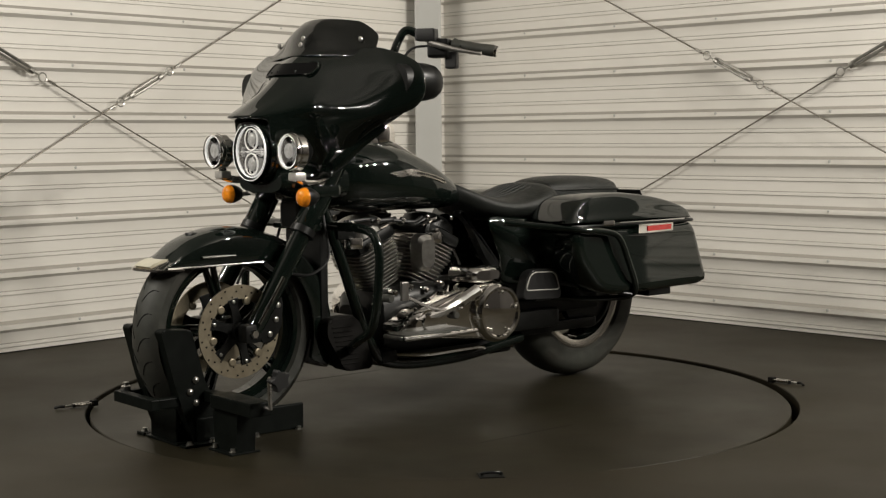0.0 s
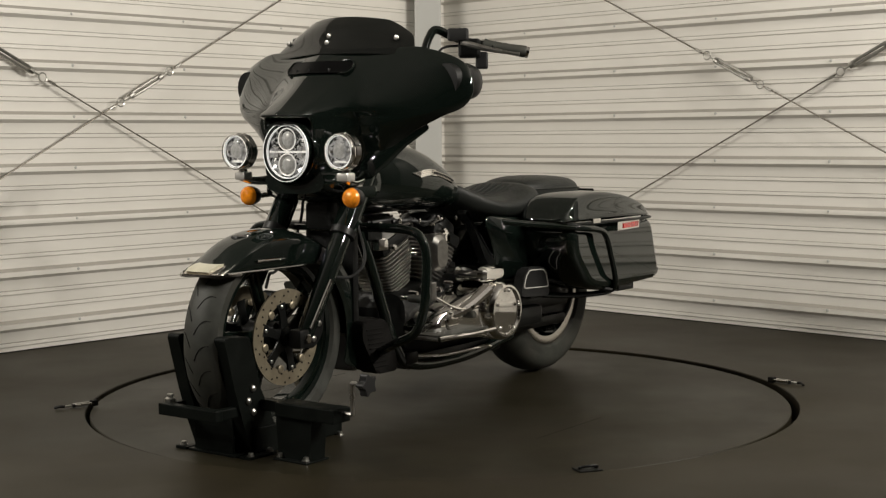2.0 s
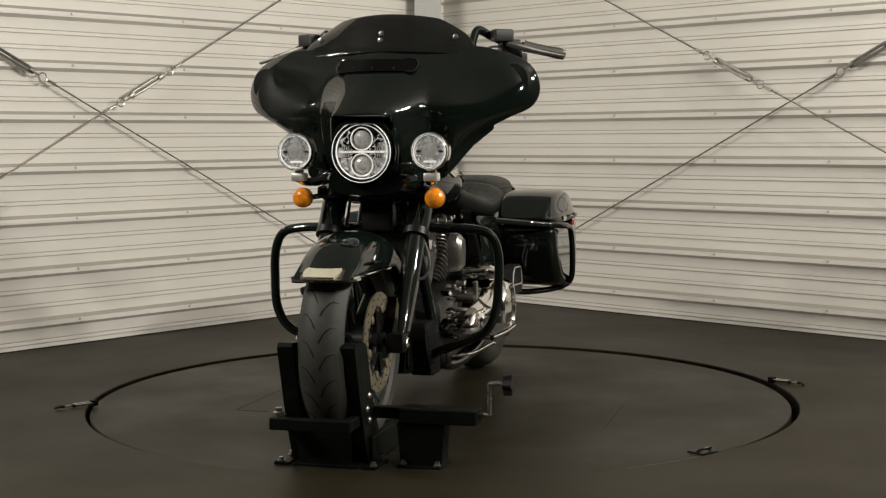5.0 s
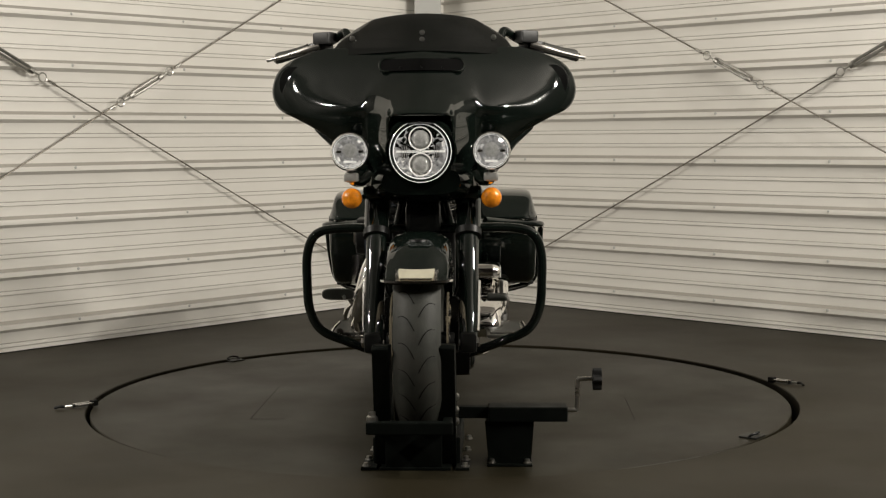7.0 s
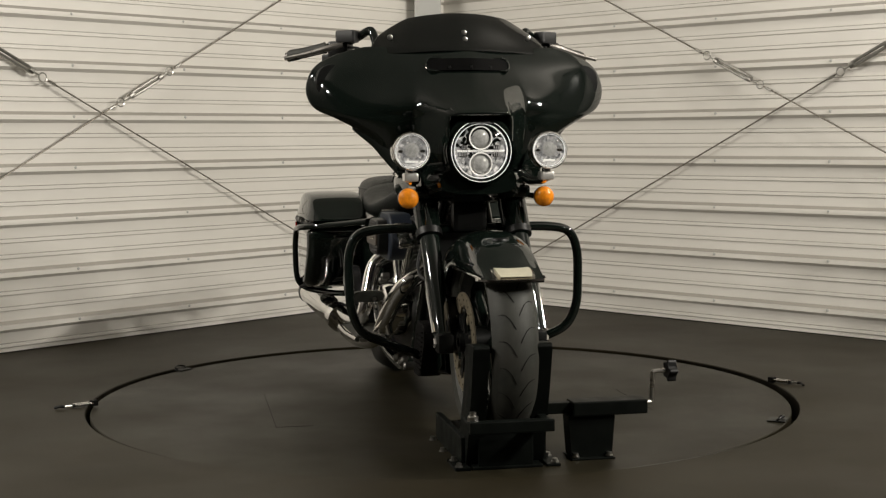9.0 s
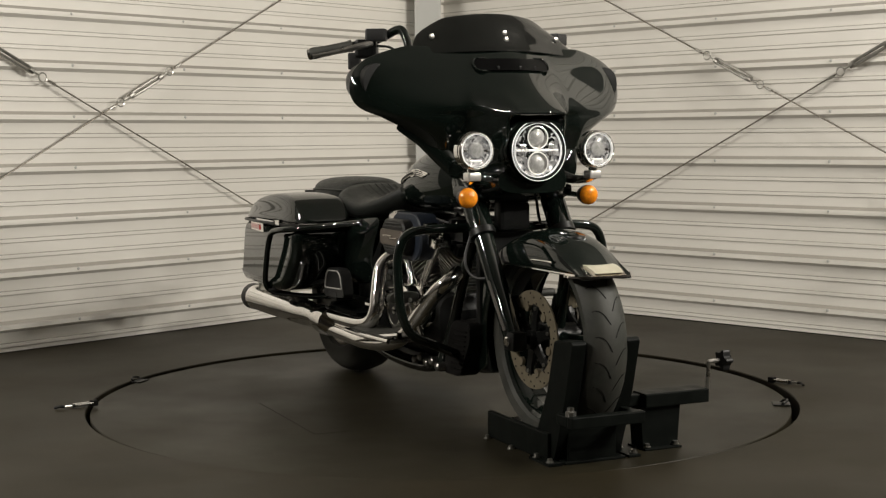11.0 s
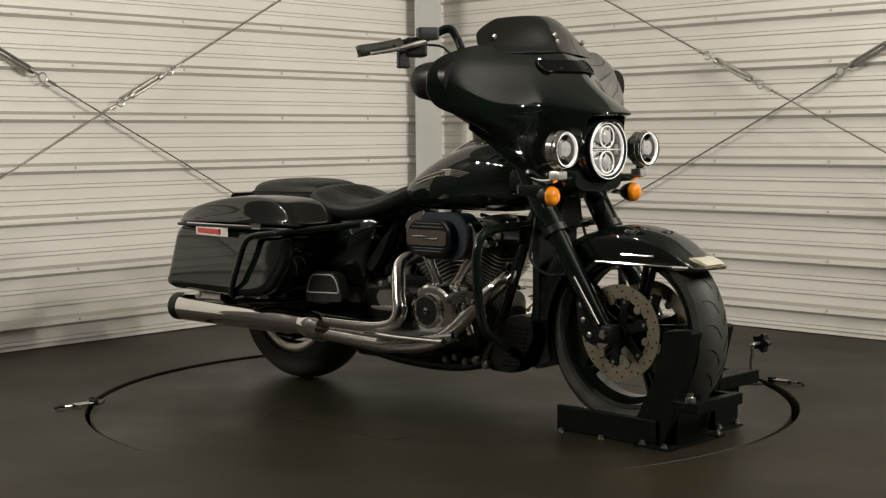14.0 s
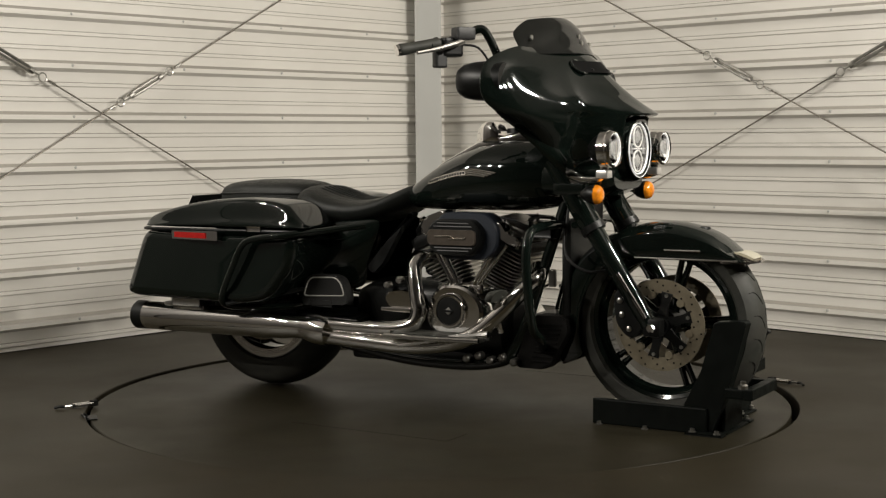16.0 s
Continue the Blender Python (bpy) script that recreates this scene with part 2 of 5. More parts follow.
def ribbed_wall(name, along, inward, length, sheet_length, label):
    root = new(name)
    root.matrix_world = Matrix.Translation(CORNER)
    tagged(root, label, "wall", kind="structure")
    prof = wall_profile()
    cuts = [0.012] + [RIB0 + PITCH * k + 0.02 for k in (2, 6, 10)] + [CEILING]
    for a, b in zip(cuts, cuts[1:]):
        rows = [(z, d) for z, d in prof if a - 1e-6 <= z <= b + 1e-6]
        if a > 0.02:
            rows = [(a - 0.008, 0.0225)] + [(a, 0.0225)] + rows
        if b < CEILING:
            rows = rows + [(b, 0.022), (b + 0.006, 0.0215)]
        bm = bmesh.new()
        cols = [0.0, sheet_length]
        front = [[bm.verts.new(along * s + inward * d + Vector((0, 0, z))) for z, d in rows] for s in cols]
        for i in range(len(rows) - 1):
            bm.faces.new((front[0][i], front[0][i + 1], front[1][i + 1], front[1][i]))
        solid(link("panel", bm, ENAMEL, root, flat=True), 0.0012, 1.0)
    back = bmesh.new()
    n = inward * -0.02
    pts = [along * s + n * q + Vector((0, 0, z)) for q in (1, 5) for s, z in ((0, 0), (length, 0), (length, CEILING), (0, CEILING))]
    v = [back.verts.new(p) for p in pts]
    for f in ((0, 1, 2, 3), (4, 5, 6, 7), (0, 1, 5, 4), (1, 2, 6, 5), (2, 3, 7, 6), (3, 0, 4, 7)):
        back.faces.new([v[i] for i in f])
    link("backing", back, DARK, root)
    # hex-headed screws on the high ribs
    head = lathe([(0, 0.0078), (0.001, 0.0078), (0.0015, 0.0052), (0.005, 0.0052), (0.006, 0.0035)], (0, 0, 0), "z", 6)
    first = None
    turn = inward.to_track_quat("Z", "Y").to_matrix().to_4x4()
    for k in range(0, 9):
        for s in (0.62, 1.24, 1.86, 2.48, 3.1):
            m = Matrix.Translation(along * (s + 0.03) + inward * 0.022 + Vector((0, 0, RIB0 + PITCH * k + 0.02))) @ turn
            if first is None:
                first = link("screw", head, COLUMN, root)
                first.matrix_basis = m
            else:
                o = new("screw", first.data)
                o.parent = root
                o.matrix_basis = m
    return root


LEFT_IN = Vector((-LEFT_DIR.y, LEFT_DIR.x, 0))
RIGHT_IN = Vector((RIGHT_DIR.y, -RIGHT_DIR.x, 0))
ribbed_wall("wall_left", LEFT_DIR, LEFT_IN, 5.2, 3.75, "white enamelled sheet-steel wall with horizontal ribs and screws")
ribbed_wall("wall_right", RIGHT_DIR, RIGHT_IN, 5.2, 3.75, "white enamelled ribbed sheet-steel wall with horizontal ribs and screws")

# column in the corner
column = link("column", box(-0.13, 2.9, 0.004, 0.0165, 3.1, CEILING, 0.006), COLUMN)
tagged(column, "pale grey painted square steel column in the wall corner", "column", kind="structure")

# plain dark walls and ceiling that close the room
ends = [CORNER + LEFT_DIR * 5.2, CORNER + RIGHT_DIR * 5.2]
FAR_Y = -6.4
for wname, a, b in (("wall_side_west", ends[0], Vector((-3.9, FAR_Y, 0))), ("wall_side_east", ends[1], Vector((3.9, FAR_Y, 0))), ("wall_back", Vector((-3.9, FAR_Y, 0)), Vector((3.9, FAR_Y, 0)))):
    d = (b - a).normalized()
    nrm = Vector((-d.y, d.x, 0)) * 0.1
    if nrm.dot(a) < 0:
        nrm = -nrm
    bm = bmesh.new()
    v = [bm.verts.new(p + Vector((0, 0, z))) for z in (0, CEILING) for p in (a, b, b + nrm, a + nrm)]
    for f in ((0, 1, 2, 3), (4, 5, 6, 7), (0, 1, 5, 4), (1, 2, 6, 5), (2, 3, 7, 6), (3, 0, 4, 7)):
        bm.faces.new([v[i] for i in f])
    tagged(link(wname, bm, DARK), "plain painted wall that closes the room", "wall", kind="structure")
ceil = link("ceiling", box(-5, -7, CEILING + 0.004, 5, 4.2, CEILING + 0.1, 0), CEIL_PAINT)
tagged(ceil, "plain grey painted ceiling above the turntable", "ceiling", kind="structure")


def track_spot(place, aim):
    """A tilted spot lamp on a rod from the ceiling."""
    root = new("spotlight")
    root.location = (place[0], place[1], CEILING)
    tagged(root, "black cylindrical spotlight hung from the ceiling, lit", "spotlight", "spotlights")
    m = Matrix.Translation((-place[0], -place[1], -CEILING)) @ look(place, aim)
    head = lathe([(0.005, 0.078), (-0.02, 0.086), (-0.018, 0.09), (0.14, 0.08), (0.165, 0.05), (0.165, 0.0)], (0, 0, 0.01), "z", 24)
    bmesh.ops.transform(head, matrix=m, verts=head.verts)
    part("lamp_head", head, SATIN, root)
    top = m @ Vector((0, 0, 0.1))
    part("rod", tube([(top.x, top.y, 0.002), (top.x, top.y, top.z)], 0.011, 10, 1), SATIN, root)
    part("canopy", lathe([(0.003, 0.045), (-0.018, 0.045), (-0.022, 0.04), (-0.022, 0.0)], (top.x, top.y, 0), "z", 20), SATIN, root)


for place, aim, lp in LAMPS:
    track_spot(place, aim)

# ---- bracing cables with turnbuckles on both walls ----
def eye_ring(root, s, z, u, v, along, inward, off):
    c = along * s + inward * off + Vector((0, 0, z))
    pts = [c + (u * math.cos(a) + v * math.sin(a)) * 0.02 for a in (2 * math.pi * k / 16 for k in range(17))]
    part("eye", tube(pts, 0.0032, 8, 1), ZINC, root)


def brace(along, inward, s0, z0, s1, z1, sa, sb, off, label):
    """A cable from (s0, z0) to (s1, z1), with a turnbuckle between the runs sa and sb."""
    root = new("bracing_cable")
    root.matrix_world = Matrix.Translation(CORNER)
    tagged(root, label, "cable", "bracing cables")
    slope = (z1 - z0) / (s1 - s0)

    def at(s):
        return along * s + inward * off + Vector((0, 0, z0 + slope * (s - s0)))

    d = (at(1) - at(0)).normalized()
    v = inward.cross(d)
    part("cable", tube([at(s0), at(sa)], 0.0034, 8, 1), CABLE, root)
    part("cable", tube([at(sb), at(s1)], 0.0034, 8, 1), CABLE, root)
    sg = 1 if sb > sa else -1
    for s in (sa + sg * 0.018, sb - sg * 0.018):
        eye_ring(root, s, z0 + slope * (s - s0), d, v, along, inward, off)
    a, b = at(sa + sg * 0.075), at(sb - sg * 0.075)
    body = tube([a + v * 0.0095, b + v * 0.0095], 0.0075, 8, 1)
    tube([a - v * 0.0095, b - v * 0.0095], 0.0075, 8, 1, body)
    part("turnbuckle", body, ZINC, root)
    for p, q in ((at(sa + sg * 0.036), a), (b, at(sb - sg * 0.036))):
        part("rod", tube([p, q], 0.0045, 8, 1), ZINC, root)
    for p in (a, b):
        e = d * 0.012
        part("collar", tube([p - e, p + e], 0.0145, 10, 1), ZINC, root)
    for s in (sa - sg * 0.03, sb + sg * 0.03):
        e = d * 0.016
        part("clamp", tube([at(s) - e, at(s) + e], 0.0075, 8, 1), ZINC, root)
    return root


CABLE_LABEL = "thin steel bracing cable with a zinc turnbuckle across the ribbed wall"
# wall, run and height of the crossing, slope, turnbuckle, distance from the wall
for along, inward, sc, zc, slope, sa, sb, off in (
        (LEFT_DIR, LEFT_IN, 2.385, 1.0515, -0.5376, 1.985, 2.30, 0.058), (LEFT_DIR, LEFT_IN, 2.385, 1.059, 0.5147, 2.66, 2.98, 0.046),
        (RIGHT_DIR, RIGHT_IN, 2.327, 1.089, -0.4965, 1.845, 2.18, 0.058), (RIGHT_DIR, RIGHT_IN, 2.327, 1.093, 0.5, 2.555, 2.87, 0.046)):
    brace(along, inward, 0.4, zc + slope * (0.4 - sc), 3.7, zc + slope * (3.7 - sc), sa, sb, off, CABLE_LABEL)

# ---- the turntable ----
turntable = link("turntable", lathe([(-0.078, 0.05), (-0.078, DISC_R), (-0.003, DISC_R), (0.0, DISC_R - 0.003), (0.0, 0.6), (0.0, 0.01)], (0, 0, 0), "z", 128), TABLE)
tagged(turntable, "round dark coated turntable flush in the floor", "turntable", kind="structure")


def floor_latch(x, y, yaw, label):
    root = new("spring_latch")
    root.matrix_world = pose(x, y, FLOOR_Z, 0, 0, yaw)
    tagged(root, label, "latch", "spring latches")
    coil = []
    for k in range(97):
        a = 2 * math.pi * k / 8
        coil.append((0.002 + k / 96 * 0.062, 0.005 * math.cos(a), 0.0085 + 0.005 * math.sin(a)))
    part("spring", tube(coil, 0.0014, 5, 1), SATIN, root)
    for y in (-0.0105, 0.0105):
        part("rod", tube([(-0.004, y, 0.0115), (0.068, y, 0.0115)], 0.0034, 8, 1), CHROME, root, "bright steel rod")
    part("yoke", box(0.063, -0.014, 0.003, 0.07, 0.014, 0.016, 0.002), SATIN, root)
    part("bolt", tube([(0.066, 0, 0.0095), (0.098, 0, 0.0095)], 0.0042, 8, 1), ZINC, root)
    part("hook", tube([(0.096, 0, 0.0095), (0.112, -0.004, 0.0105), (0.126, -0.016, 0.006)], 0.0052, 8, 4), SATIN, root)
    part("anchor", box(-0.022, -0.012, 0.0, 0.002, 0.012, 0.02, 0.003), GAP, root)
    return root


floor_latch(-1.222, -0.152, 216, "small steel spring latch with a hook, lying on the floor")
floor_latch(1.252, 0.204, -41, "small steel spring latch with a hook, lying on the floor")

# ---- the motorcycle ----
bike = new("motorcycle")
tagged(bike, "gloss black touring motorcycle with batwing fairing and saddlebags on turntable", "motorcycle")
FA = Vector((0.885, 0, 0.33))
RA = Vector((-0.70, 0, 0.327))


def tyre_bm(c, r, w, rim):
    prof = [(-w * 0.36, rim), (-w * 0.46, rim + 0.012), (-w * 0.5, rim + (r - rim) * 0.5), (-w * 0.45, r - 0.03), (-w * 0.33, r - 0.012), (-w * 0.17, r - 0.003), (0, r),
            (w * 0.17, r - 0.003), (w * 0.33, r - 0.012), (w * 0.45, r - 0.03), (w * 0.5, rim + (r - rim) * 0.5), (w * 0.46, rim + 0.012), (w * 0.36, rim)]
    return lathe(prof, c, "y", 72, None, True)


def rim_bm(c, r, w):
    prof = [(-w * 0.42, r + 0.008), (-w * 0.44, r), (-w * 0.40, r - 0.012), (-w * 0.3, r - 0.018), (-w * 0.18, r - 0.034), (w * 0.18, r - 0.034), (w * 0.3, r - 0.018), (w * 0.40, r - 0.012), (w * 0.44, r), (w * 0.42, r + 0.008),
            (w * 0.2, r - 0.012), (-w * 0.2, r - 0.012)]
    return lathe(prof, c, "y", 72, None, True)


def radial(c, a, r, y):
    return Vector((c.x + r * math.cos(a), y, c.z + r * math.sin(a)))


def spoke_bm(c, a, r0, r1, w0, w1, y):
    """A tapering, rounded spoke from the hub to the rim."""
    rings = []
    for t in (0, 0.12, 0.5, 0.88, 1.0):
        r = r0 + (r1 - r0) * t
        w = w0 + (w1 - w0) * t + (0.006 if t in (0, 1.0) else 0)
        th = 0.019 - 0.006 * t
        u = Vector((-math.sin(a), 0, math.cos(a)))
        ring = []
        for k in range(10):
            q = 2 * math.pi * k / 10
            ring.append(radial(c, a, r, y) + u * w * math.cos(q) + Vector((0, th * math.sin(q), 0)))
        rings.append(ring)
    return skin(rings)


def brake_disc(wheel, c, y, r, side, mat=DISC):
    """A drilled disc on a black lobed carrier."""
    ro, ri = r, r * 0.70
    d = part("brake_disc", lathe([(y - 0.0025, ri), (y - 0.0025, ro), (y + 0.0025, ro), (y + 0.0025, ri)], (c.x, 0, c.z), "y", 64, None, True), mat, wheel, "drilled steel brake disc")
    holes = bmesh.new()
    for k in range(42):
        a = 2 * math.pi * k / 42
        rr = (ri + 0.009, (ri + ro) / 2 + 0.002, ro - 0.009)[k % 3]
        p = radial(c, a, rr, y + side * 0.0024)
        lathe([(-0.001, 0.0032), (0.0012, 0.0032)], p, "y", 8, holes)
    tagged(part("drill_hole", holes, GAP, d), kind="stuff")
    for k in range(6):
        a = 2 * math.pi * k / 6 + 0.3
        u = Vector((-math.sin(a), 0, math.cos(a)))
        out = []
        for rr, hw in ((0.03, 0.02), (0.055, 0.014), (ri * 0.8, 0.012), (ri + 0.004, 0.02), (ri + 0.004, -0.02), (ri * 0.8, -0.012), (0.055, -0.014), (0.03, -0.02)):
            p = radial(c, a, rr, 0) + u * hw
            out.append((p.x, p.z))
        part("carrier_arm", plate(out, y - 0.004, y + 0.004, 0.0015), SATIN, d)
        p = radial(c, a + 2 * math.pi / 12, ri - 0.004, y)
        part("rotor_lug", lathe([(-0.006, 0.013), (0.005, 0.013), (0.007, 0.009)], p + Vector((0, 0, 0)), "y", 10), mat, d)
        p = radial(c, a, ri - 0.006, y + side * 0.004)
        part("bolt", lathe([(-0.004, 0.006), (0.003, 0.006), (0.004, 0.004)], p, "y", 8), ZINC, d)
    return d


front_wheel = part("front_wheel", lathe([(-0.1, 0.014), (-0.1, 0.028), (-0.06, 0.032), (-0.055, 0.045), (0.055, 0.045), (0.06, 0.032), (0.1, 0.028), (0.1, 0.014)], FA, "y", 32, None, True), SATIN, bike, "black cast wheel with twin brake discs")
part("tyre", tyre_bm(FA, 0.319, 0.134, 0.243), RUBBER, front_wheel, "black rubber front tyre with worn grooved tread")
part("rim", rim_bm(FA, 0.244, 0.12), PAINT, front_wheel)
for k in range(5):
    for q in (-0.07, 0.07):
        part("spoke", spoke_bm(FA, 2 * math.pi * k / 5 + 1.3 + q, 0.04, 0.222, 0.014, 0.009, 0.0), PAINT, front_wheel)
for sd in (1, -1):
    brake_disc(front_wheel, FA, sd * 0.082, 0.148, sd)
    part("axle_nut", lathe([(sd * 0.15, 0.0), (sd * 0.15, 0.016), (sd * 0.172, 0.016), (sd * 0.176, 0.012), (sd * 0.176, 0.0)], FA, "y", 6), CHROME, front_wheel)
# tread grooves
for sd in (1, -1):
    for k in range(26):
        a0 = 2 * math.pi * (k + (0.5 if sd > 0 else 0)) / 26
        pts = []
        for q in range(6):
            f = q / 5
            yy = sd * (0.006 + 0.044 * f)
            rr = 0.319 - 0.0004 - (0.012 * (abs(yy) / 0.044) ** 2.2 if abs(yy) < 0.044 else 0.012 + (abs(yy) - 0.044) * 1.15)
            pts.append((radial(FA, a0 + 0.13 * f + 0.05 * math.sin(f * 3), rr, yy)))
        part("tread_groove", tube(pts, 0.0015, 4, 1), GAP, front_wheel)

rear_wheel = part("rear_wheel", lathe([(-0.09, 0.014), (-0.09, 0.04), (-0.05, 0.055), (0.05, 0.055), (0.09, 0.04), (0.09, 0.014)], RA, "y", 32, None, True), SATIN, bike, "black cast rear wheel with bright machined rim lip")
part("tyre", tyre_bm(RA, 0.326, 0.18, 0.215), RUBBER, rear_wheel, "wide black rubber rear tyre")
part("rim", rim_bm(RA, 0.216, 0.16), PAINT, rear_wheel)
for sd in (1, -1):
    part("rim_lip", lathe([(sd * 0.066, 0.214), (sd * 0.073, 0.217), (sd * 0.075, 0.206), (sd * 0.068, 0.186), (sd * 0.062, 0.19)], RA, "y", 64, None, True), ALLOY_LIP, rear_wheel, "bright machined rim lip")
for k in range(5):
    part("spoke", spoke_bm(RA, 2 * math.pi * k / 5 + 0.4, 0.05, 0.195, 0.02, 0.014, 0.0), PAINT, rear_wheel)
brake_disc(rear_wheel, RA, -0.095, 0.146, -1)
part("drive_pulley", lathe([(0.08, 0.05), (0.08, 0.135), (0.108, 0.135), (0.108, 0.125), (0.095, 0.12), (0.095, 0.05)], RA, "y", 64, None, True), SATIN, rear_wheel)

# front fender
FEN_R = [(15, 0.352), (33, 0.352), (45, 0.338), (60, 0.338), (75, 0.332), (95, 0.33), (115, 0.336), (130, 0.35), (145, 0.362), (165, 0.374), (185, 0.385), (204, 0.397)]


def fender_shell():
    rings = []
    for k in range(37):
        deg = 36 + (204 - 36) * k / 36
        a = radians(deg)
        R = interp(deg, FEN_R)
        if deg < 112:
            rin = max(0.2, 0.213 / math.sin(a))
        else:
            rin = interp(deg, [(112, 0.23), (130, 0.262), (204, 0.285)])
        rin = min(rin, R - 0.012)
        w = interp(deg, [(36, 0.086), (60, 0.09), (120, 0.093), (204, 0.095)])
        half = [(w * 1.0, rin), (w * 1.0, rin + (R - rin) * 0.45), (w * 0.985, rin + (R - rin) * 0.72), (w * 0.9, R - 0.022 * min(1, (R - rin) / 0.05)), (w * 0.66, R - 0.008), (w * 0.34, R - 0.001), (0, R)]
        sec = half + [(-y, r) for y, r in half[-2::-1]]
        rings.append([radial(FA, a, r, y) for y, r in sec])
    return skin(rings, False, False)


fender = subsurf(solid(part("front_fender", fender_shell(), PAINT, bike, "gloss black front fender with chrome trim"), 0.005, -1), 1)
for sd in (1, -1):
    part("fender_trim", tube([(0.8, sd * 0.0955, 0.545), (0.95, sd * 0.096, 0.545), (1.06, sd * 0.094, 0.5445), (1.14, sd * 0.09, 0.544)], 0.0036, 8, 4), CHROME, fender, "thin chrome trim strip")
    part("fender_spear", tube([(0.9, sd * 0.0955, 0.572), (1.02, sd * 0.0945, 0.572)], 0.0032, 8, 1, radii=[0.003, 0.004]), CHROME, fender)
tip = plate(rounded([(1.08, -0.1), (1.13, -0.102), (1.165, -0.085), (1.184, -0.05), (1.19, 0), (1.184, 0.05), (1.165, 0.085), (1.13, 0.102), (1.08, 0.1)], 0.015), 0.536, 0.542, 0.0025, None, "z")
part("tip_frame", skin([[Vector((x, y * w, z)) for y in (-1, -0.8, -0.4, 0, 0.4, 0.8, 1)] + [Vector((x - 0.004, y * w, 0.54)) for y in (1, 0.8, 0.4, 0, -0.4, -0.8, -1)] for x, w, z in ((1.08, 0.06, 0.57), (1.12, 0.06, 0.566), (1.158, 0.058, 0.553), (1.18, 0.052, 0.543))]), BADGE, fender, "bright frame of the tip lens")
part("fender_tip", tip, CHROME, fender, "chrome fender tip rail")
tiplens = skin([[Vector((x, y * w, z)) for y in (-1, -0.5, 0, 0.5, 1)] + [Vector((x - 0.01, y * w, 0.546)) for y in (1, 0.5, 0, -0.5, -1)] for x, w, z in ((1.1, 0.05, 0.572), (1.135, 0.05, 0.568), (1.16, 0.049, 0.56), (1.177, 0.045, 0.55))])
part("tip_lens", tiplens, material("cream_tip_lens", (0.5, 0.47, 0.36), 0.3, vary=0.08, scale=40, coat=0.4), fender, "pale cream marker lens in a chrome tip")
part("fender_badge", lathe([(0.0, 0.03), (0.006, 0.028), (0.008, 0.01), (0.008, 0.0)], (0.99, 0, 0.637), "z", 24), SATIN, fender)

# fork
for sd in (1, -1):
    y = sd * 0.142
    leg = part("fork_leg", tube([(0.885, y, 0.315), (0.84, y, 0.385), (0.70, y, 0.60), (0.615, y, 0.735)], 0.029, 16, 2, radii=[0.024, 0.029, 0.031, 0.031]), PAINT, bike, "gloss black fork leg")
    part("fork_cover", tube([(0.675, y, 0.64), (0.575, y, 0.80), (0.54, y, 0.86)], 0.039, 18, 1), PAINT, leg)
    part("fork_band", tube([(0.683, y, 0.628), (0.671, y, 0.647)], 0.041, 18, 1), SATIN, leg)
    part("axle_clamp", box(0.855, y - 0.025, 0.3, 0.915, y + 0.025, 0.36, 0.012), SATIN, leg)
    part("fork_trim", tube([(0.868, y + sd * 0.027, 0.36), (0.775, y + sd * 0.031, 0.5)], 0.006, 8, 1), CHROME, leg, "bright reflecting strip")
    cal = plate(rounded([(0.79, 0.28), (0.835, 0.30), (0.815, 0.40), (0.77, 0.46), (0.735, 0.43), (0.745, 0.33)], 0.02), sd * 0.066, sd * 0.112, 0.007)
    cal = part("brake_caliper", cal, SATIN, leg, "black brake caliper with bright bolts")
    for bx, bz in ((0.79, 0.315), (0.765, 0.36), (0.757, 0.405), (0.785, 0.425)):
        part("bolt", lathe([(0, 0.0095), (sd * 0.004, 0.0095), (sd * 0.006, 0.006), (sd * 0.006, 0)], (bx, sd * 0.112, bz), "y", 10), ZINC, cal)
    part("brake_hose", tube([(0.77, sd * 0.1, 0.46), (0.73, sd * 0.12, 0.50), (0.66, sd * 0.16, 0.50), (0.59, sd * 0.16, 0.55), (0.575, sd * 0.12, 0.66), (0.58, sd * 0.1, 0.76)], 0.005, 8, 6), PLASTIC, leg)
part("lower_fork_brace", box(0.55, -0.185, 0.745, 0.67, 0.185, 0.785, 0.012), PAINT, bike)
part("nacelle", skin([oval(x, z, w, h, h, 20, 3) for x, z, w, h in ((0.5, 0.79, 0.16, 0.06), (0.62, 0.79, 0.165, 0.065), (0.7, 0.795, 0.15, 0.055), (0.74, 0.8, 0.12, 0.04))]), PAINT, bike)
part("horn_cover", box(0.58, -0.055, 0.64, 0.63, 0.055, 0.73, 0.015), SATIN, bike)
part("radiator_screen", box(0.545, -0.1, 0.30, 0.575, 0.1, 0.66, 0.008), SATIN, bike)
part("lower_cross_tube", tube([(0.6, -0.12, 0.645), (0.6, 0.12, 0.645)], 0.011, 10, 1), PAINT, bike)
for sd in (1, -1):
    part("frame_down_tube", tube([(0.56, sd * 0.05, 0.78), (0.5, sd * 0.1, 0.55), (0.4, sd * 0.13, 0.25), (0.3, sd * 0.14, 0.17), (0.0, sd * 0.14, 0.16), (-0.3, sd * 0.14, 0.2)], 0.019, 12, 6), PAINT, bike)

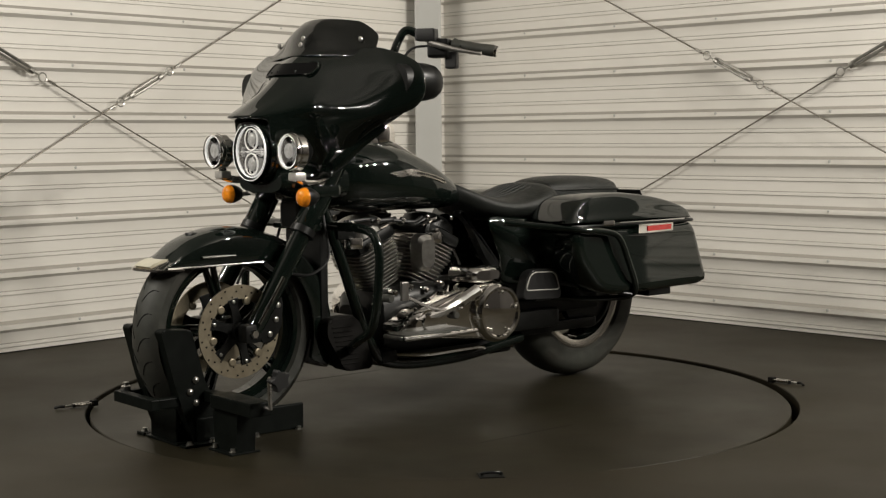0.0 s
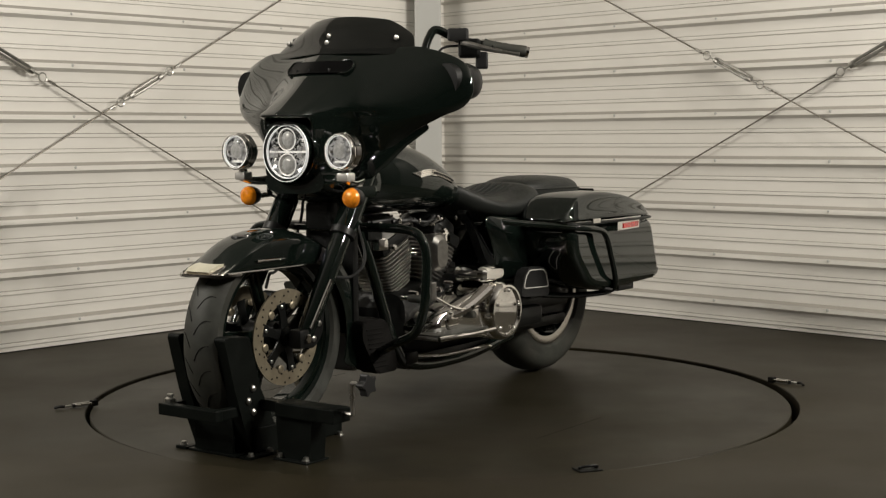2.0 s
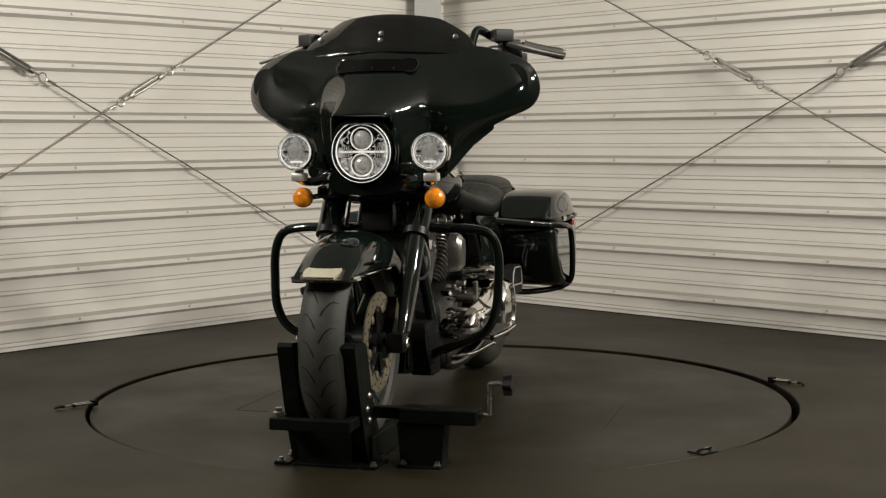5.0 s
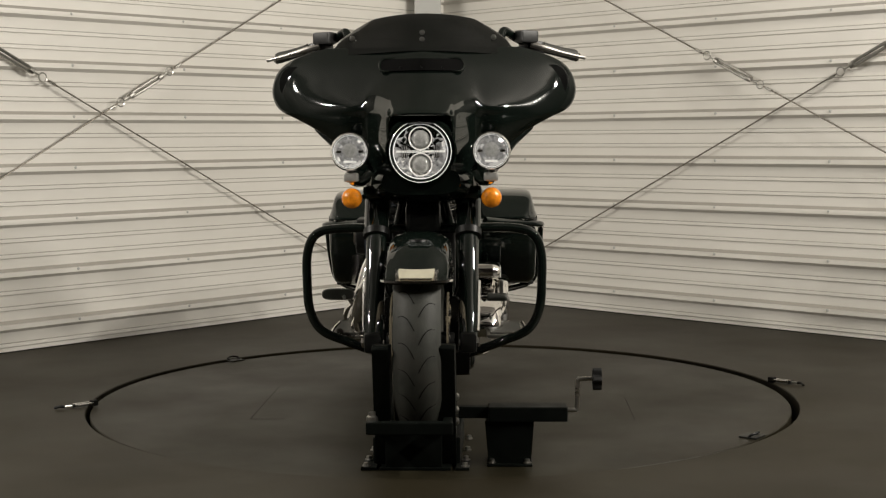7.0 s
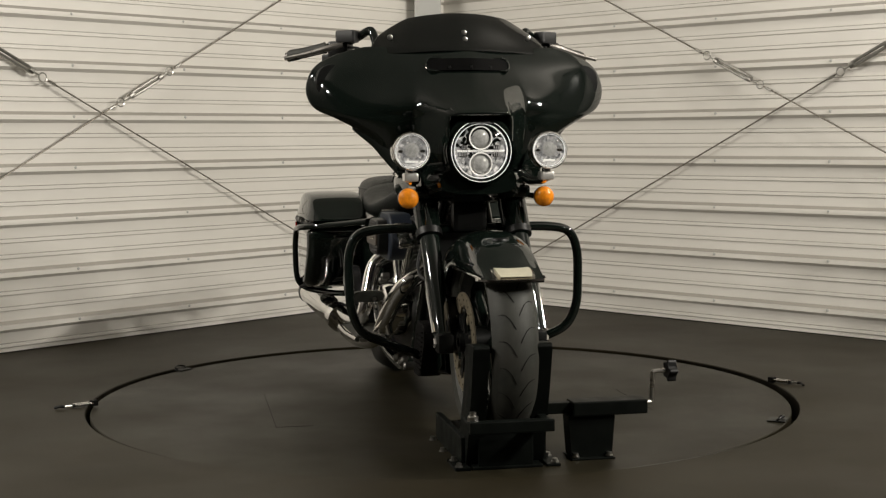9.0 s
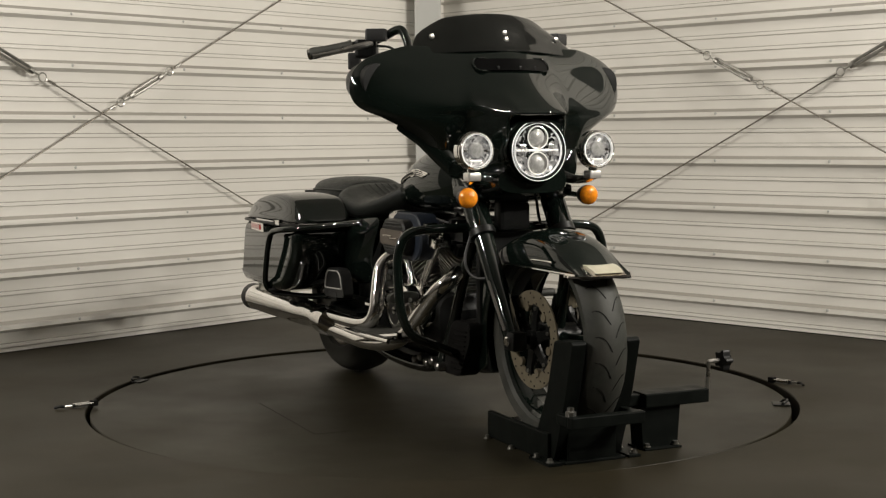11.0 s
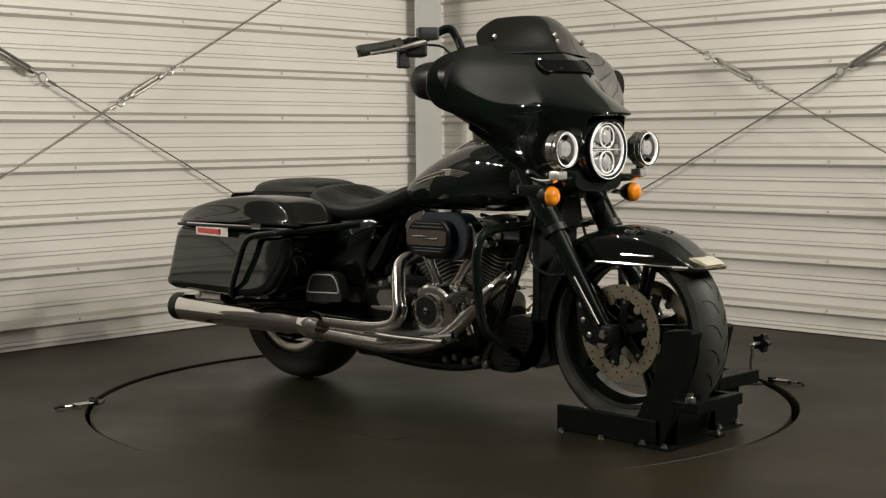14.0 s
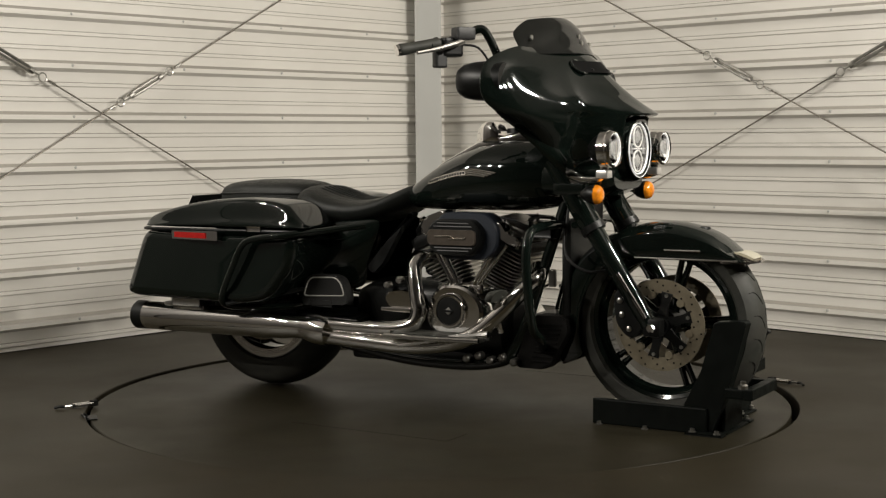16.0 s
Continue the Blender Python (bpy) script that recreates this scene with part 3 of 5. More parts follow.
# outer fairing: rows of height, half width, and the depth from the middle to the edge
FAIR = [
    (1.224, 0.300, [0.575, 0.562, 0.540, 0.520, 0.508, 0.500, 0.495]),
    (1.198, 0.405, [0.606, 0.585, 0.556, 0.530, 0.508, 0.488, 0.466]),
    (1.165, 0.470, [0.645, 0.617, 0.582, 0.550, 0.522, 0.494, 0.450]),
    (1.115, 0.492, [0.692, 0.653, 0.609, 0.570, 0.535, 0.502, 0.452]),
    (1.070, 0.497, [0.748, 0.700, 0.646, 0.596, 0.552, 0.513, 0.455]),
    (1.025, 0.475, [0.806, 0.757, 0.692, 0.625, 0.573, 0.528, 0.470]),
    (1.006, 0.435, [0.832, 0.800, 0.705, 0.632, 0.590, 0.553, 0.50]),
    (0.998, 0.415, [0.822, 0.795, 0.71, 0.638, 0.598, 0.56, 0.51]),
    (0.990, 0.400, [0.745, 0.744, 0.718, 0.646, 0.606, 0.565, 0.515]),
    (0.945, 0.310, [0.735, 0.735, 0.722, 0.672, 0.636, 0.597, 0.545]),
    (0.890, 0.250, [0.735, 0.735, 0.726, 0.685, 0.650, 0.614, 0.575]),
    (0.840, 0.212, [0.735, 0.735, 0.73, 0.69, 0.66, 0.627, 0.592]),
    (0.805, 0.165, [0.750, 0.746, 0.730, 0.705, 0.675, 0.645, 0.615]),
]
S = [0, 0.16, 0.34, 0.54, 0.74, 0.91, 1.0]
# the nose stands out from the wings; between them runs a steep flute: height, floor of the flute at its foot
FLUTE = [(1.224, 0.0), (1.1, 0.0), (1.06, 0.22), (1.025, 0.55), (1.006, 0.75), (0.99, 1.0), (0.805, 1.0)]
COLS = [0.0, 0.05, 0.083, 0.095, 0.105, 0.12, 0.14, 0.16, 0.176, 0.2, 0.24]


def fairing_row(z, hw, xs):
    k = min(1.0, hw / 0.245)
    ys = [y * k for y in COLS] + [0.24 * k + (hw - 0.24 * k) * f for f in (0.25, 0.5, 0.75, 0.92, 1.0)]
    deep = interp(-z, [(-a, b) for a, b in FLUTE])
    out = []
    for y in ys:
        plain = float(np.interp(y / hw, S, xs))
        foot = float(np.interp(0.24 * k / hw, S, xs)) + 0.004
        u = max(0.0, min(1.0, (y / k - 0.088) / 0.088))
        nose = xs[0] - 0.4 * y * y if y < 0.09 * k else (xs[0] - 0.003 if z > 1.03 else interp(z, [(0.8, 0.752), (0.84, 0.765), (0.945, 0.782), (1.03, 0.79)]))
        wing = foot if y < 0.2 * k else min(plain, foot)
        fluted = nose + (wing - nose) * (0.75 * u + 0.25 * u * u * (3 - 2 * u))
        out.append(Vector((plain + (fluted - plain) * deep, y, z)))
    return out


rings = []
for z, hw, xs in FAIR:
    half = fairing_row(z, hw, xs)
    rings.append([Vector((p.x, -p.y, p.z)) for p in half[:0:-1]] + half)
# rolled back edge
fairing = subsurf(solid(part("fairing", skin(rings, False, False), PAINT, bike, "gloss black batwing fairing"), 0.012, -1), 2)
fair_in = []
for x, hw, z0, z1 in ((0.42, 0.44, 1.03, 1.15), (0.45, 0.4, 0.97, 1.165), (0.495, 0.29, 0.9, 1.175)):
    zc = (z0 + z1) / 2
    fair_in.append(oval(x, zc, hw, z1 - zc, zc - z0, 28, 3.2))
part("inner_fairing", skin(fair_in), PLASTIC, bike)
for sd in (1, -1):
    pod = [oval(x, 1.108, w, h, h, 20, 2.2, sd * 0.41) for x, w, h in ((0.338, 0.02, 0.022), (0.345, 0.04, 0.042), (0.365, 0.054, 0.054), (0.395, 0.06, 0.06), (0.44, 0.06, 0.062), (0.5, 0.05, 0.055))]
    part("fairing_pod", skin(pod), SATIN, bike, "rounded black pod behind the fairing wing")
    low = [oval(x, z, w, h, h, 16, 2.5, sd * yy) for x, z, yy, w, h in ((0.50, 0.965, 0.33, 0.02, 0.012), (0.54, 0.93, 0.27, 0.03, 0.03), (0.58, 0.885, 0.225, 0.035, 0.045), (0.62, 0.835, 0.2, 0.03, 0.03))]
    part("fairing_lower_edge", skin(low), PAINT, bike)

# windscreen
SCR = [(1.203, 0.305, [0.602, 0.594, 0.576, 0.553, 0.533, 0.519, 0.512]), (1.225, 0.292, [0.580, 0.574, 0.559, 0.538, 0.517, 0.500, 0.49]), (1.265, 0.268, [0.560, 0.556, 0.544, 0.525, 0.500, 0.475, 0.456]),
       (1.303, 0.240, [0.538, 0.536, 0.526, 0.508, 0.482, 0.453, 0.432]), (1.330, 0.165, [0.500, 0.499, 0.494, 0.486, 0.473, 0.458, 0.447])]
rings = []
for i, (z, hw, xs) in enumerate(SCR):
    half = [Vector((x, s * hw, z - (0.03 * s * s if i == 3 else 0.014 * s * s))) for s, x in zip(S, xs)]
    rings.append([Vector((p.x, -p.y, p.z)) for p in half[:0:-1]] + half)
screen = subsurf(solid(part("windscreen", skin(rings, False, False), SMOKED, bike, "short dark smoked windscreen"), 0.004, -1), 2)
for yy, zz, xx in ((0.0, 1.262, 0.56), (0.0, 1.24, 0.571), (0.225, 1.25, 0.498), (-0.225, 1.25, 0.498)):
    part("screw", lathe([(0, 0.009), (0.005, 0.008), (0.007, 0.0)], (xx - 0.002, yy, zz), "x", 14), ZINC, screen)
# vent in the middle below the screen; a flush black filling paints its opening's shade
VENT = rounded([(-0.125, 1.138), (0.125, 1.138), (0.135, 1.16), (0.122, 1.18), (-0.122, 1.18), (-0.135, 1.16)], 0.012)


def vent_x(y, z):
    return 0.671 - (z - 1.138) * 0.92 - 0.48 * (math.hypot(y, 0.025) - 0.025)


vent_rows = []
for k in range(13):
    y = -0.128 + 0.256 * k / 12
    e = 0.006 if k in (0, 12) else 0.0
    vent_rows.append([Vector((vent_x(y, z) + dx, y, z)) for z, dx in ((1.14 + e, 0.0015), (1.178 - e, 0.0015), (1.175 - e, -0.02), (1.143 + e, -0.02))])
vent = part("fairing_vent", skin(vent_rows), VENT_SHADE, fairing, "slotted air vent with raised rim, its shaded opening filled in black")
part("vent_rim", tube([(vent_x(y, z) + 0.002, y, z) for y, z in VENT + VENT[:1]], 0.0042, 8, 1), PAINT, vent)
for k in (-1, 0, 1):
    part("vent_rib", box(vent_x(k * 0.065, 1.148) - 0.02, k * 0.065 - 0.003, 1.143, vent_x(k * 0.065, 1.148) + 0.004, k * 0.065 + 0.003, 1.153, 0.001), SATIN, vent)


# headlight and lamps
def facets(c, r, nr, na):
    """A shallow bowl of many small mirror facets, each tilted a little differently."""
    rnd = random.Random(7)
    bm = bmesh.new()
    for i in range(nr):
        for k in range(na):
            quad = []
            tilt, roll = rnd.uniform(-1.1, 1.1), rnd.uniform(-1.1, 1.1)
            for di, dk in ((0, 0), (1, 0), (1, 1), (0, 1)):
                rr, a = r * (i + di) / nr, 2 * math.pi * (k + dk) / na
                x = -0.0145 + 0.012 * (rr / r) ** 2 + (di - 0.5) * tilt * r / nr + (dk - 0.5) * roll * rr * 6.28 / na
                quad.append(bm.verts.new((c[0] + min(0.003, max(-0.0148, x + 0.003)), c[1] + rr * math.cos(a), c[2] + rr * math.sin(a))))
            if i == 0:
                bm.faces.new((quad[0], quad[1], quad[2]))
            else:
                bm.faces.new(quad)
    return bm


def lamp(name, c, r, parent, depth, label, trim=CHROME, projectors=True):
    body = part(name, lathe([(-depth, 0.0), (-depth, r * 0.35), (-depth * 0.7, r * 0.75), (-depth * 0.3, r * 0.96), (0.0, r * 0.98), (0.004, r * 0.92), (-0.012, r * 0.9), (-0.015, 0.0)], c, "x", 40), SATIN, parent, label)
    part("trim_ring", lathe([(-0.012, r * 0.985), (-0.004, r * 1.035), (0.008, r * 1.03), (0.013, r * 0.97), (0.010, r * 0.93), (0.002, r * 0.92)], c, "x", 48, None, True), trim, body, "polished trim ring")
    if projectors:
        part("outer_halo", lathe([(0.009, r * 1.0), (0.0145, r * 0.992), (0.0145, r * 0.978), (0.009, r * 0.97)], c, "x", 48, None, True), LED, body, "thin bright ring")
    part("inner_halo", lathe([(0.002, r * 0.89), (0.009, r * 0.882), (0.009, r * 0.862), (0.002, r * 0.853)], c, "x", 48, None, True), LED, body, "thin bright ring")
    part("reflector", facets(c, r * 0.84, 7 if projectors else 5, 26 if projectors else 18), REFLECTOR, body, "faceted silver reflector")
    if projectors:
        for s in (1, -1):
            q = (c[0], c[1], c[2] + s * r * 0.42)
            pr = part("projector", lathe([(-0.012, r * 0.37), (0.004, r * 0.37), (0.006, r * 0.34), (0.0, r * 0.32), (-0.006, r * 0.3)], q, "x", 28), CHROME, body)
            part("halo", lathe([(0.004, r * 0.385), (0.007, r * 0.38), (0.007, r * 0.355), (0.004, r * 0.35)], q, "x", 28, None, True), LED_DIM, pr, "glowing white ring")
            part("projector_lens", lathe([(-0.006, r * 0.31), (0.002, r * 0.27), (0.008, r * 0.16), (0.01, 0.0)], q, "x", 24), LENS, pr)
            part("side_chamber", box(c[0] - 0.008, c[1] + s * r * 0.52 - r * 0.11, c[2] - r * 0.2, c[0] + 0.002, c[1] + s * r * 0.52 + r * 0.11, c[2] + r * 0.2, 0.003), CHROME, body)
            for k in (0, 1, 2):
                part("facet", box(c[0] - 0.006, c[1] + s * r * (0.45 + 0.07 * k) - r * 0.012, c[2] - r * 0.17, c[0] + 0.005, c[1] + s * r * (0.45 + 0.07 * k) + r * 0.012, c[2] + r * 0.17, 0.001), REFLECTOR, body)
        part("bar", box(c[0] - 0.008, c[1] - r * 0.78, c[2] - r * 0.035, c[0] + 0.004, c[1] + r * 0.78, c[2] + r * 0.035, 0.002), LED_DIM, body, "glowing white light bar")
    else:
        pr = part("projector", lathe([(-0.012, r * 0.4), (0.002, r * 0.4), (0.006, r * 0.36), (0.008, r * 0.2), (0.009, 0.0)], (c[0], c[1], c[2] + r * 0.05), "x", 24), LENS, body)
        part("halo", lathe([(0.002, r * 0.43), (0.005, r * 0.42), (0.005, r * 0.38), (0.002, r * 0.37)], (c[0], c[1], c[2] + r * 0.05), "x", 24, None, True), REFLECTOR, pr)
        for s in (1, -1):
            part("facet", box(c[0] - 0.012, c[1] + s * r * 0.6 - r * 0.14, c[2] - r * 0.08, c[0] + 0.003, c[1] + s * r * 0.6 + r * 0.14, c[2] + r * 0.08, 0.003), CHROME, body)
        part("bar", box(c[0] - 0.012, c[1] - r * 0.35, c[2] - r * 0.62, c[0] + 0.003, c[1] + r * 0.35, c[2] - r * 0.5, 0.002), LED_DIM, body)
    glass = part("lens", lathe([(0.004, r * 0.87), (0.011, r * 0.7), (0.016, r * 0.35), (0.0175, 0.0)], c, "x", 40), CLEAR, body, "clear lamp glass")
    glass.visible_shadow = False
    return body


def clear_material():
    m = bpy.data.materials.new("clear_cover")
    m.use_nodes = True
    t = m.node_tree
    gl, tr, mx, fr = (t.nodes.new(k) for k in ("ShaderNodeBsdfGlossy", "ShaderNodeBsdfTransparent", "ShaderNodeMixShader", "ShaderNodeFresnel"))
    gl.inputs["Roughness"].default_value = 0.03
    fr.inputs["IOR"].default_value = 1.4
    t.links.new(fr.outputs[0], mx.inputs[0])
    t.links.new(tr.outputs[0], mx.inputs[1])
    t.links.new(gl.outputs[0], mx.inputs[2])
    t.links.new(mx.outputs[0], t.nodes["Material Output"].inputs[0])
    return m


CLEAR = clear_material()
LENS = material("projector_glass", (0.5, 0.5, 0.48), 0.1, 0.35, glow=0.06, vary=0.2, scale=90, coat=1.0)
CLAMP = material("worn_polished_clamp", (0.78, 0.76, 0.72), 0.32, 0.75, vary=0.1, scale=60)
LED_DIM = material("small_led_projector", (0.85, 0.83, 0.78), 0.2, 0.4, vary=0.1, scale=90, glow=0.42)
nac = [(0.112 * math.copysign(abs(math.cos(a)) ** 0.8, math.cos(a)), 0.895 + 0.102 * math.copysign(abs(math.sin(a)) ** 0.8, math.sin(a))) for a in (2 * math.pi * k / 40 for k in range(40))]
nac_rings = []
for x, d in ((0.64, 0.0), (0.72, 0.001), (0.745, 0.004), (0.757, 0.01), (0.76, 0.017), (0.754, 0.022)):
    nac_rings.append([Vector((x + max(0, z - 0.93) * 0.5, y, z)) for y, z in inset(nac, d)])
part("headlight_nacelle", skin(nac_rings), PAINT, bike, "gloss black hood round the headlight")
head = part("headlight_bucket", lathe([(-0.12, 0.06), (-0.06, 0.105), (0.0, 0.108), (0.012, 0.104), (0.0, 0.098), (-0.05, 0.095)], (0.753, 0, 0.892), "x", 48), PAINT, bike)
lamp("headlight", (0.767, 0, 0.892), 0.094, bike, 0.05, "round headlight with two projector lenses, lit bar and bright rings", PAINT)
for sd in (1, -1):
    lamp("spot_lamp", (0.772, sd * 0.213, 0.893), 0.056, bike, 0.075, "round auxiliary spot lamp in a black shell with chrome ring", CHROME, False)
    part("lamp_shell_band", lathe([(-0.03, 0.0565), (-0.03, 0.059), (-0.008, 0.059), (-0.008, 0.0565)], (0.772, sd * 0.213, 0.893), "x", 32, None, True), CHROME, bike)
    part("lamp_clamp", box(0.725, sd * 0.212 - 0.022, 0.802, 0.765, sd * 0.212 + 0.022, 0.828, 0.006), CLAMP, bike, "polished lamp clamp")
    part("lamp_stem", tube([(0.745, sd * 0.213, 0.85), (0.745, sd * 0.213, 0.815), (0.745, sd * 0.213, 0.8)], 0.014, 12, 3), CHROME, bike)
    part("lamp_bracket", tube([(0.745, sd * 0.213, 0.812), (0.715, sd * 0.205, 0.80), (0.66, sd * 0.185, 0.80), (0.61, sd * 0.17, 0.815)], 0.013, 12, 5, radii=[0.015, 0.013, 0.016, 0.02]), CHROME, bike, "polished chrome lamp bracket")
    part("bracket_plate", plate(rounded([(0.56, 0.83), (0.63, 0.82), (0.665, 0.76), (0.64, 0.735), (0.60, 0.77)], 0.012), sd * 0.15, sd * 0.172, 0.004), CHROME, bike)
    part("signal_stem", tube([(0.645, sd * 0.17, 0.755), (0.68, sd * 0.2, 0.75), (0.70, sd * 0.213, 0.75)], 0.009, 10, 4), CHROME, bike)
    sig = part("turn_signal", lathe([(-0.048, 0.0), (-0.046, 0.012), (-0.03, 0.024), (-0.01, 0.031), (0.004, 0.0315)], (0.715, sd * 0.2135, 0.75), "x", 28), SATIN, bike, "turn signal with domed amber lens")
    part("amber_lens", lathe([(0.003, 0.0315), (0.012, 0.03), (0.02, 0.025), (0.026, 0.014), (0.028, 0.0)], (0.715, sd * 0.2135, 0.75), "x", 28), AMBER, sig, "domed amber lens")

# handlebar
for sd in (1, -1):
    bar = part("handlebar", tube([(0.36, sd * 0.15, 1.14), (0.385, sd * 0.24, 1.19), (0.36, sd * 0.25, 1.25), (0.335, sd * 0.262, 1.282), (0.3, sd * 0.3, 1.262), (0.275, sd * 0.345, 1.243), (0.235, sd * 0.42, 1.226)], 0.014, 14, 6), PAINT, bike, "gloss black tall handlebar")
    part("grip", tube([(0.245, sd * 0.395, 1.232), (0.24, sd * 0.405, 1.23), (0.2, sd * 0.465, 1.217), (0.178, sd * 0.5, 1.21), (0.172, sd * 0.508, 1.208)], 0.018, 16, 2, radii=[0.021, 0.018, 0.0175, 0.0195, 0.017]), RUBBER, bar, "black ribbed rubber grip")
    part("grip_cap", tube([(0.174, sd * 0.505, 1.2085), (0.168, sd * 0.513, 1.206)], 0.0185, 16, 1), CHROME, bar)
    part("switch_housing", box(-0.036, -0.024, -0.032, 0.036, 0.03, 0.03, 0.01, m=pose(0.272, sd * 0.352, 1.222, 0, 0, sd * -58)), SATIN, bar)
    part("switch_block", box(-0.02, -0.02, -0.055, 0.02, 0.014, 0.0, 0.006, m=pose(0.25, sd * 0.385, 1.21, 0, 0, sd * -58)), PLASTIC, bar)
    part("fluid_reservoir", box(-0.034, -0.02, -0.014, 0.034, 0.026, 0.026, 0.007, m=pose(0.312, sd * 0.335, 1.258, 0, 0, sd * -58)), PLASTIC, bar)
    part("lever", tube([(0.315, sd * 0.35, 1.238), (0.31, sd * 0.39, 1.228), (0.29, sd * 0.45, 1.212), (0.265, sd * 0.515, 1.199), (0.257, sd * 0.533, 1.196)], 0.008, 10, 4, radii=[0.009, 0.0105, 0.008, 0.0055, 0.0065]), STEEL, bar, "bright polished hand lever")
    part("cable", tube([(0.3, sd * 0.33, 1.23), (0.34, sd * 0.29, 1.22), (0.37, sd * 0.25, 1.16)], 0.004, 8, 4), PLASTIC, bar)

# tank
TANK = [(0.545, 0.80, 0.06, 0.06, 0.06), (0.53, 0.805, 0.1, 0.085, 0.095), (0.48, 0.805, 0.135, 0.11, 0.112), (0.40, 0.80, 0.158, 0.128, 0.118), (0.30, 0.795, 0.168, 0.132, 0.115), (0.20, 0.785, 0.166, 0.118, 0.103),
        (0.10, 0.765, 0.152, 0.098, 0.085), (0.02, 0.745, 0.128, 0.073, 0.065), (-0.05, 0.73, 0.095, 0.04, 0.045), (-0.075, 0.725, 0.06, 0.025, 0.03)]
tank = subsurf(part("fuel_tank", skin([oval(x, z, w, t, b, 24, 2.5) for x, z, w, t, b in TANK]), PAINT, bike, "gloss black teardrop fuel tank with chrome badges"), 1)
part("tank_console", skin([oval(x, z, w, h, 0.03, 16, 3) for x, z, w, h in ((0.4, 0.925, 0.03, 0.012), (0.36, 0.935, 0.042, 0.018), (0.2, 0.905, 0.04, 0.018), (0.05, 0.835, 0.03, 0.014), (-0.04, 0.775, 0.02, 0.01))]), CHROME, tank, "chrome console on the tank top")
part("ignition_dial", lathe([(0, 0.035), (0.018, 0.033), (0.02, 0.0)], (0.33, 0, 0.945), "z", 24), SATIN, tank)
HOOD = ((0.18, 0.93, 0.010, 0.012), (0.19, 0.935, 0.022, 0.026), (0.208, 0.942, 0.036, 0.036), (0.232, 0.946, 0.048, 0.043), (0.258, 0.946, 0.05, 0.04), (0.28, 0.936, 0.044, 0.018))
part("console_hood", skin([oval(x, z, w, h, 0.04, 20, 4.5) for x, z, w, h in HOOD]), CHROME, tank, "chrome hood at the rear of the console")
for sd in (1, -1):
    def tank_y(x, z):
        w, zc, t = (interp(-x, [(-q[0], q[i]) for q in TANK]) for i in (2, 1, 3))
        return sd * w * 0.985 * max(0.0, 1 - min(1.0, abs(z - zc) / t) ** 2.5) ** 0.4

    rows = []
    for k in range(13):
        x = 0.06 + 0.16 * k / 12
        zm = interp(x, [(0.06, 0.779), (0.12, 0.797), (0.18, 0.81), (0.22, 0.815)])
        hh = 0.0085 if k else 0.005
        rows.append([Vector((x, tank_y(x, z) + sd * dy, z)) for z, dy in ((zm - hh, 0.001), (zm - hh * 0.8, 0.004), (zm + hh * 0.8, 0.004), (zm + hh, 0.001), (zm, -0.004))])
    badge = part("tank_badge", skin(rows), BADGE, tank, "winged chrome badge with a row of small plain bars")
    for k in range(14):
        x = 0.07 + 0.142 * k / 13
        zm = interp(x, [(0.06, 0.779), (0.12, 0.797), (0.18, 0.81), (0.22, 0.815)])
        part("badge_bar", box(-0.0028, -0.001, -0.0042, 0.0028, 0.001, 0.0042, 0, m=pose(x, tank_y(x, zm) + sd * 0.0042, zm, 0, -12, 0)), SATIN, badge)
    for k in range(4):
        pts = []
        for x in (0.2, 0.24, 0.28, 0.33 - 0.012 * k):
            z = interp(x, [(0.2, 0.822), (0.24, 0.826), (0.28, 0.822), (0.33, 0.814)]) - 0.006 * k
            pts.append((x, tank_y(x, z) + sd * 0.001, z))
        part("badge_feather", tube(pts, 0.0032, 6, 3), CHROME, badge)
    part("knee_panel", plate(rounded([(-0.01, 0.68), (0.01, 0.672), (-0.1, 0.58), (-0.19, 0.48), (-0.165, 0.455), (-0.12, 0.5), (-0.06, 0.6)], 0.01), sd * 0.115, sd * 0.15, 0.006), SATIN, bike, "satin black trim panel below the tank")

# seats
SEAT = [(0.005, 0.765, 0.05, 0.02, 0.04), (-0.05, 0.74, 0.1, 0.035, 0.055), (-0.12, 0.705, 0.145, 0.035, 0.055), (-0.22, 0.675, 0.175, 0.035, 0.05), (-0.32, 0.677, 0.182, 0.042, 0.055), (-0.40, 0.685, 0.185, 0.062, 0.06), (-0.46, 0.69, 0.18, 0.08, 0.06), (-0.52, 0.69, 0.14, 0.06, 0.05)]
seat = subsurf(part("rider_seat", skin([oval(x, z, w, t, b, 20, 2.7) for x, z, w, t, b in SEAT]), VINYL, bike, "black vinyl rider seat with stitched pleats"), 2)
for k in range(-3, 4):
    pts = []
    for x in (-0.20, -0.26, -0.32, -0.38, -0.43):
        zz = interp(-x, [(0.12, 0.74), (0.22, 0.7105), (0.32, 0.7205), (0.40, 0.7445), (0.46, 0.766)]) - abs(k * 0.024 / 0.18) ** 2.6 * 0.06 + 0.003
        pts.append((x, k * 0.026, zz))
    part("pleat", tube(pts, 0.0032, 6, 3), VINYL, seat)
PIL = [(-0.465, 0.722, 0.075, 0.03, 0.04), (-0.485, 0.722, 0.115, 0.048, 0.055), (-0.56, 0.722, 0.135, 0.06, 0.06), (-0.70, 0.722, 0.138, 0.063, 0.06), (-0.84, 0.72, 0.128, 0.056, 0.055), (-0.895, 0.715, 0.1, 0.042, 0.045)]
pil = subsurf(part("pillion_seat", skin([oval(x, z, w, t, b, 20, 3.0) for x, z, w, t, b in PIL]), VINYL, bike, "black vinyl pillion pad"), 2)
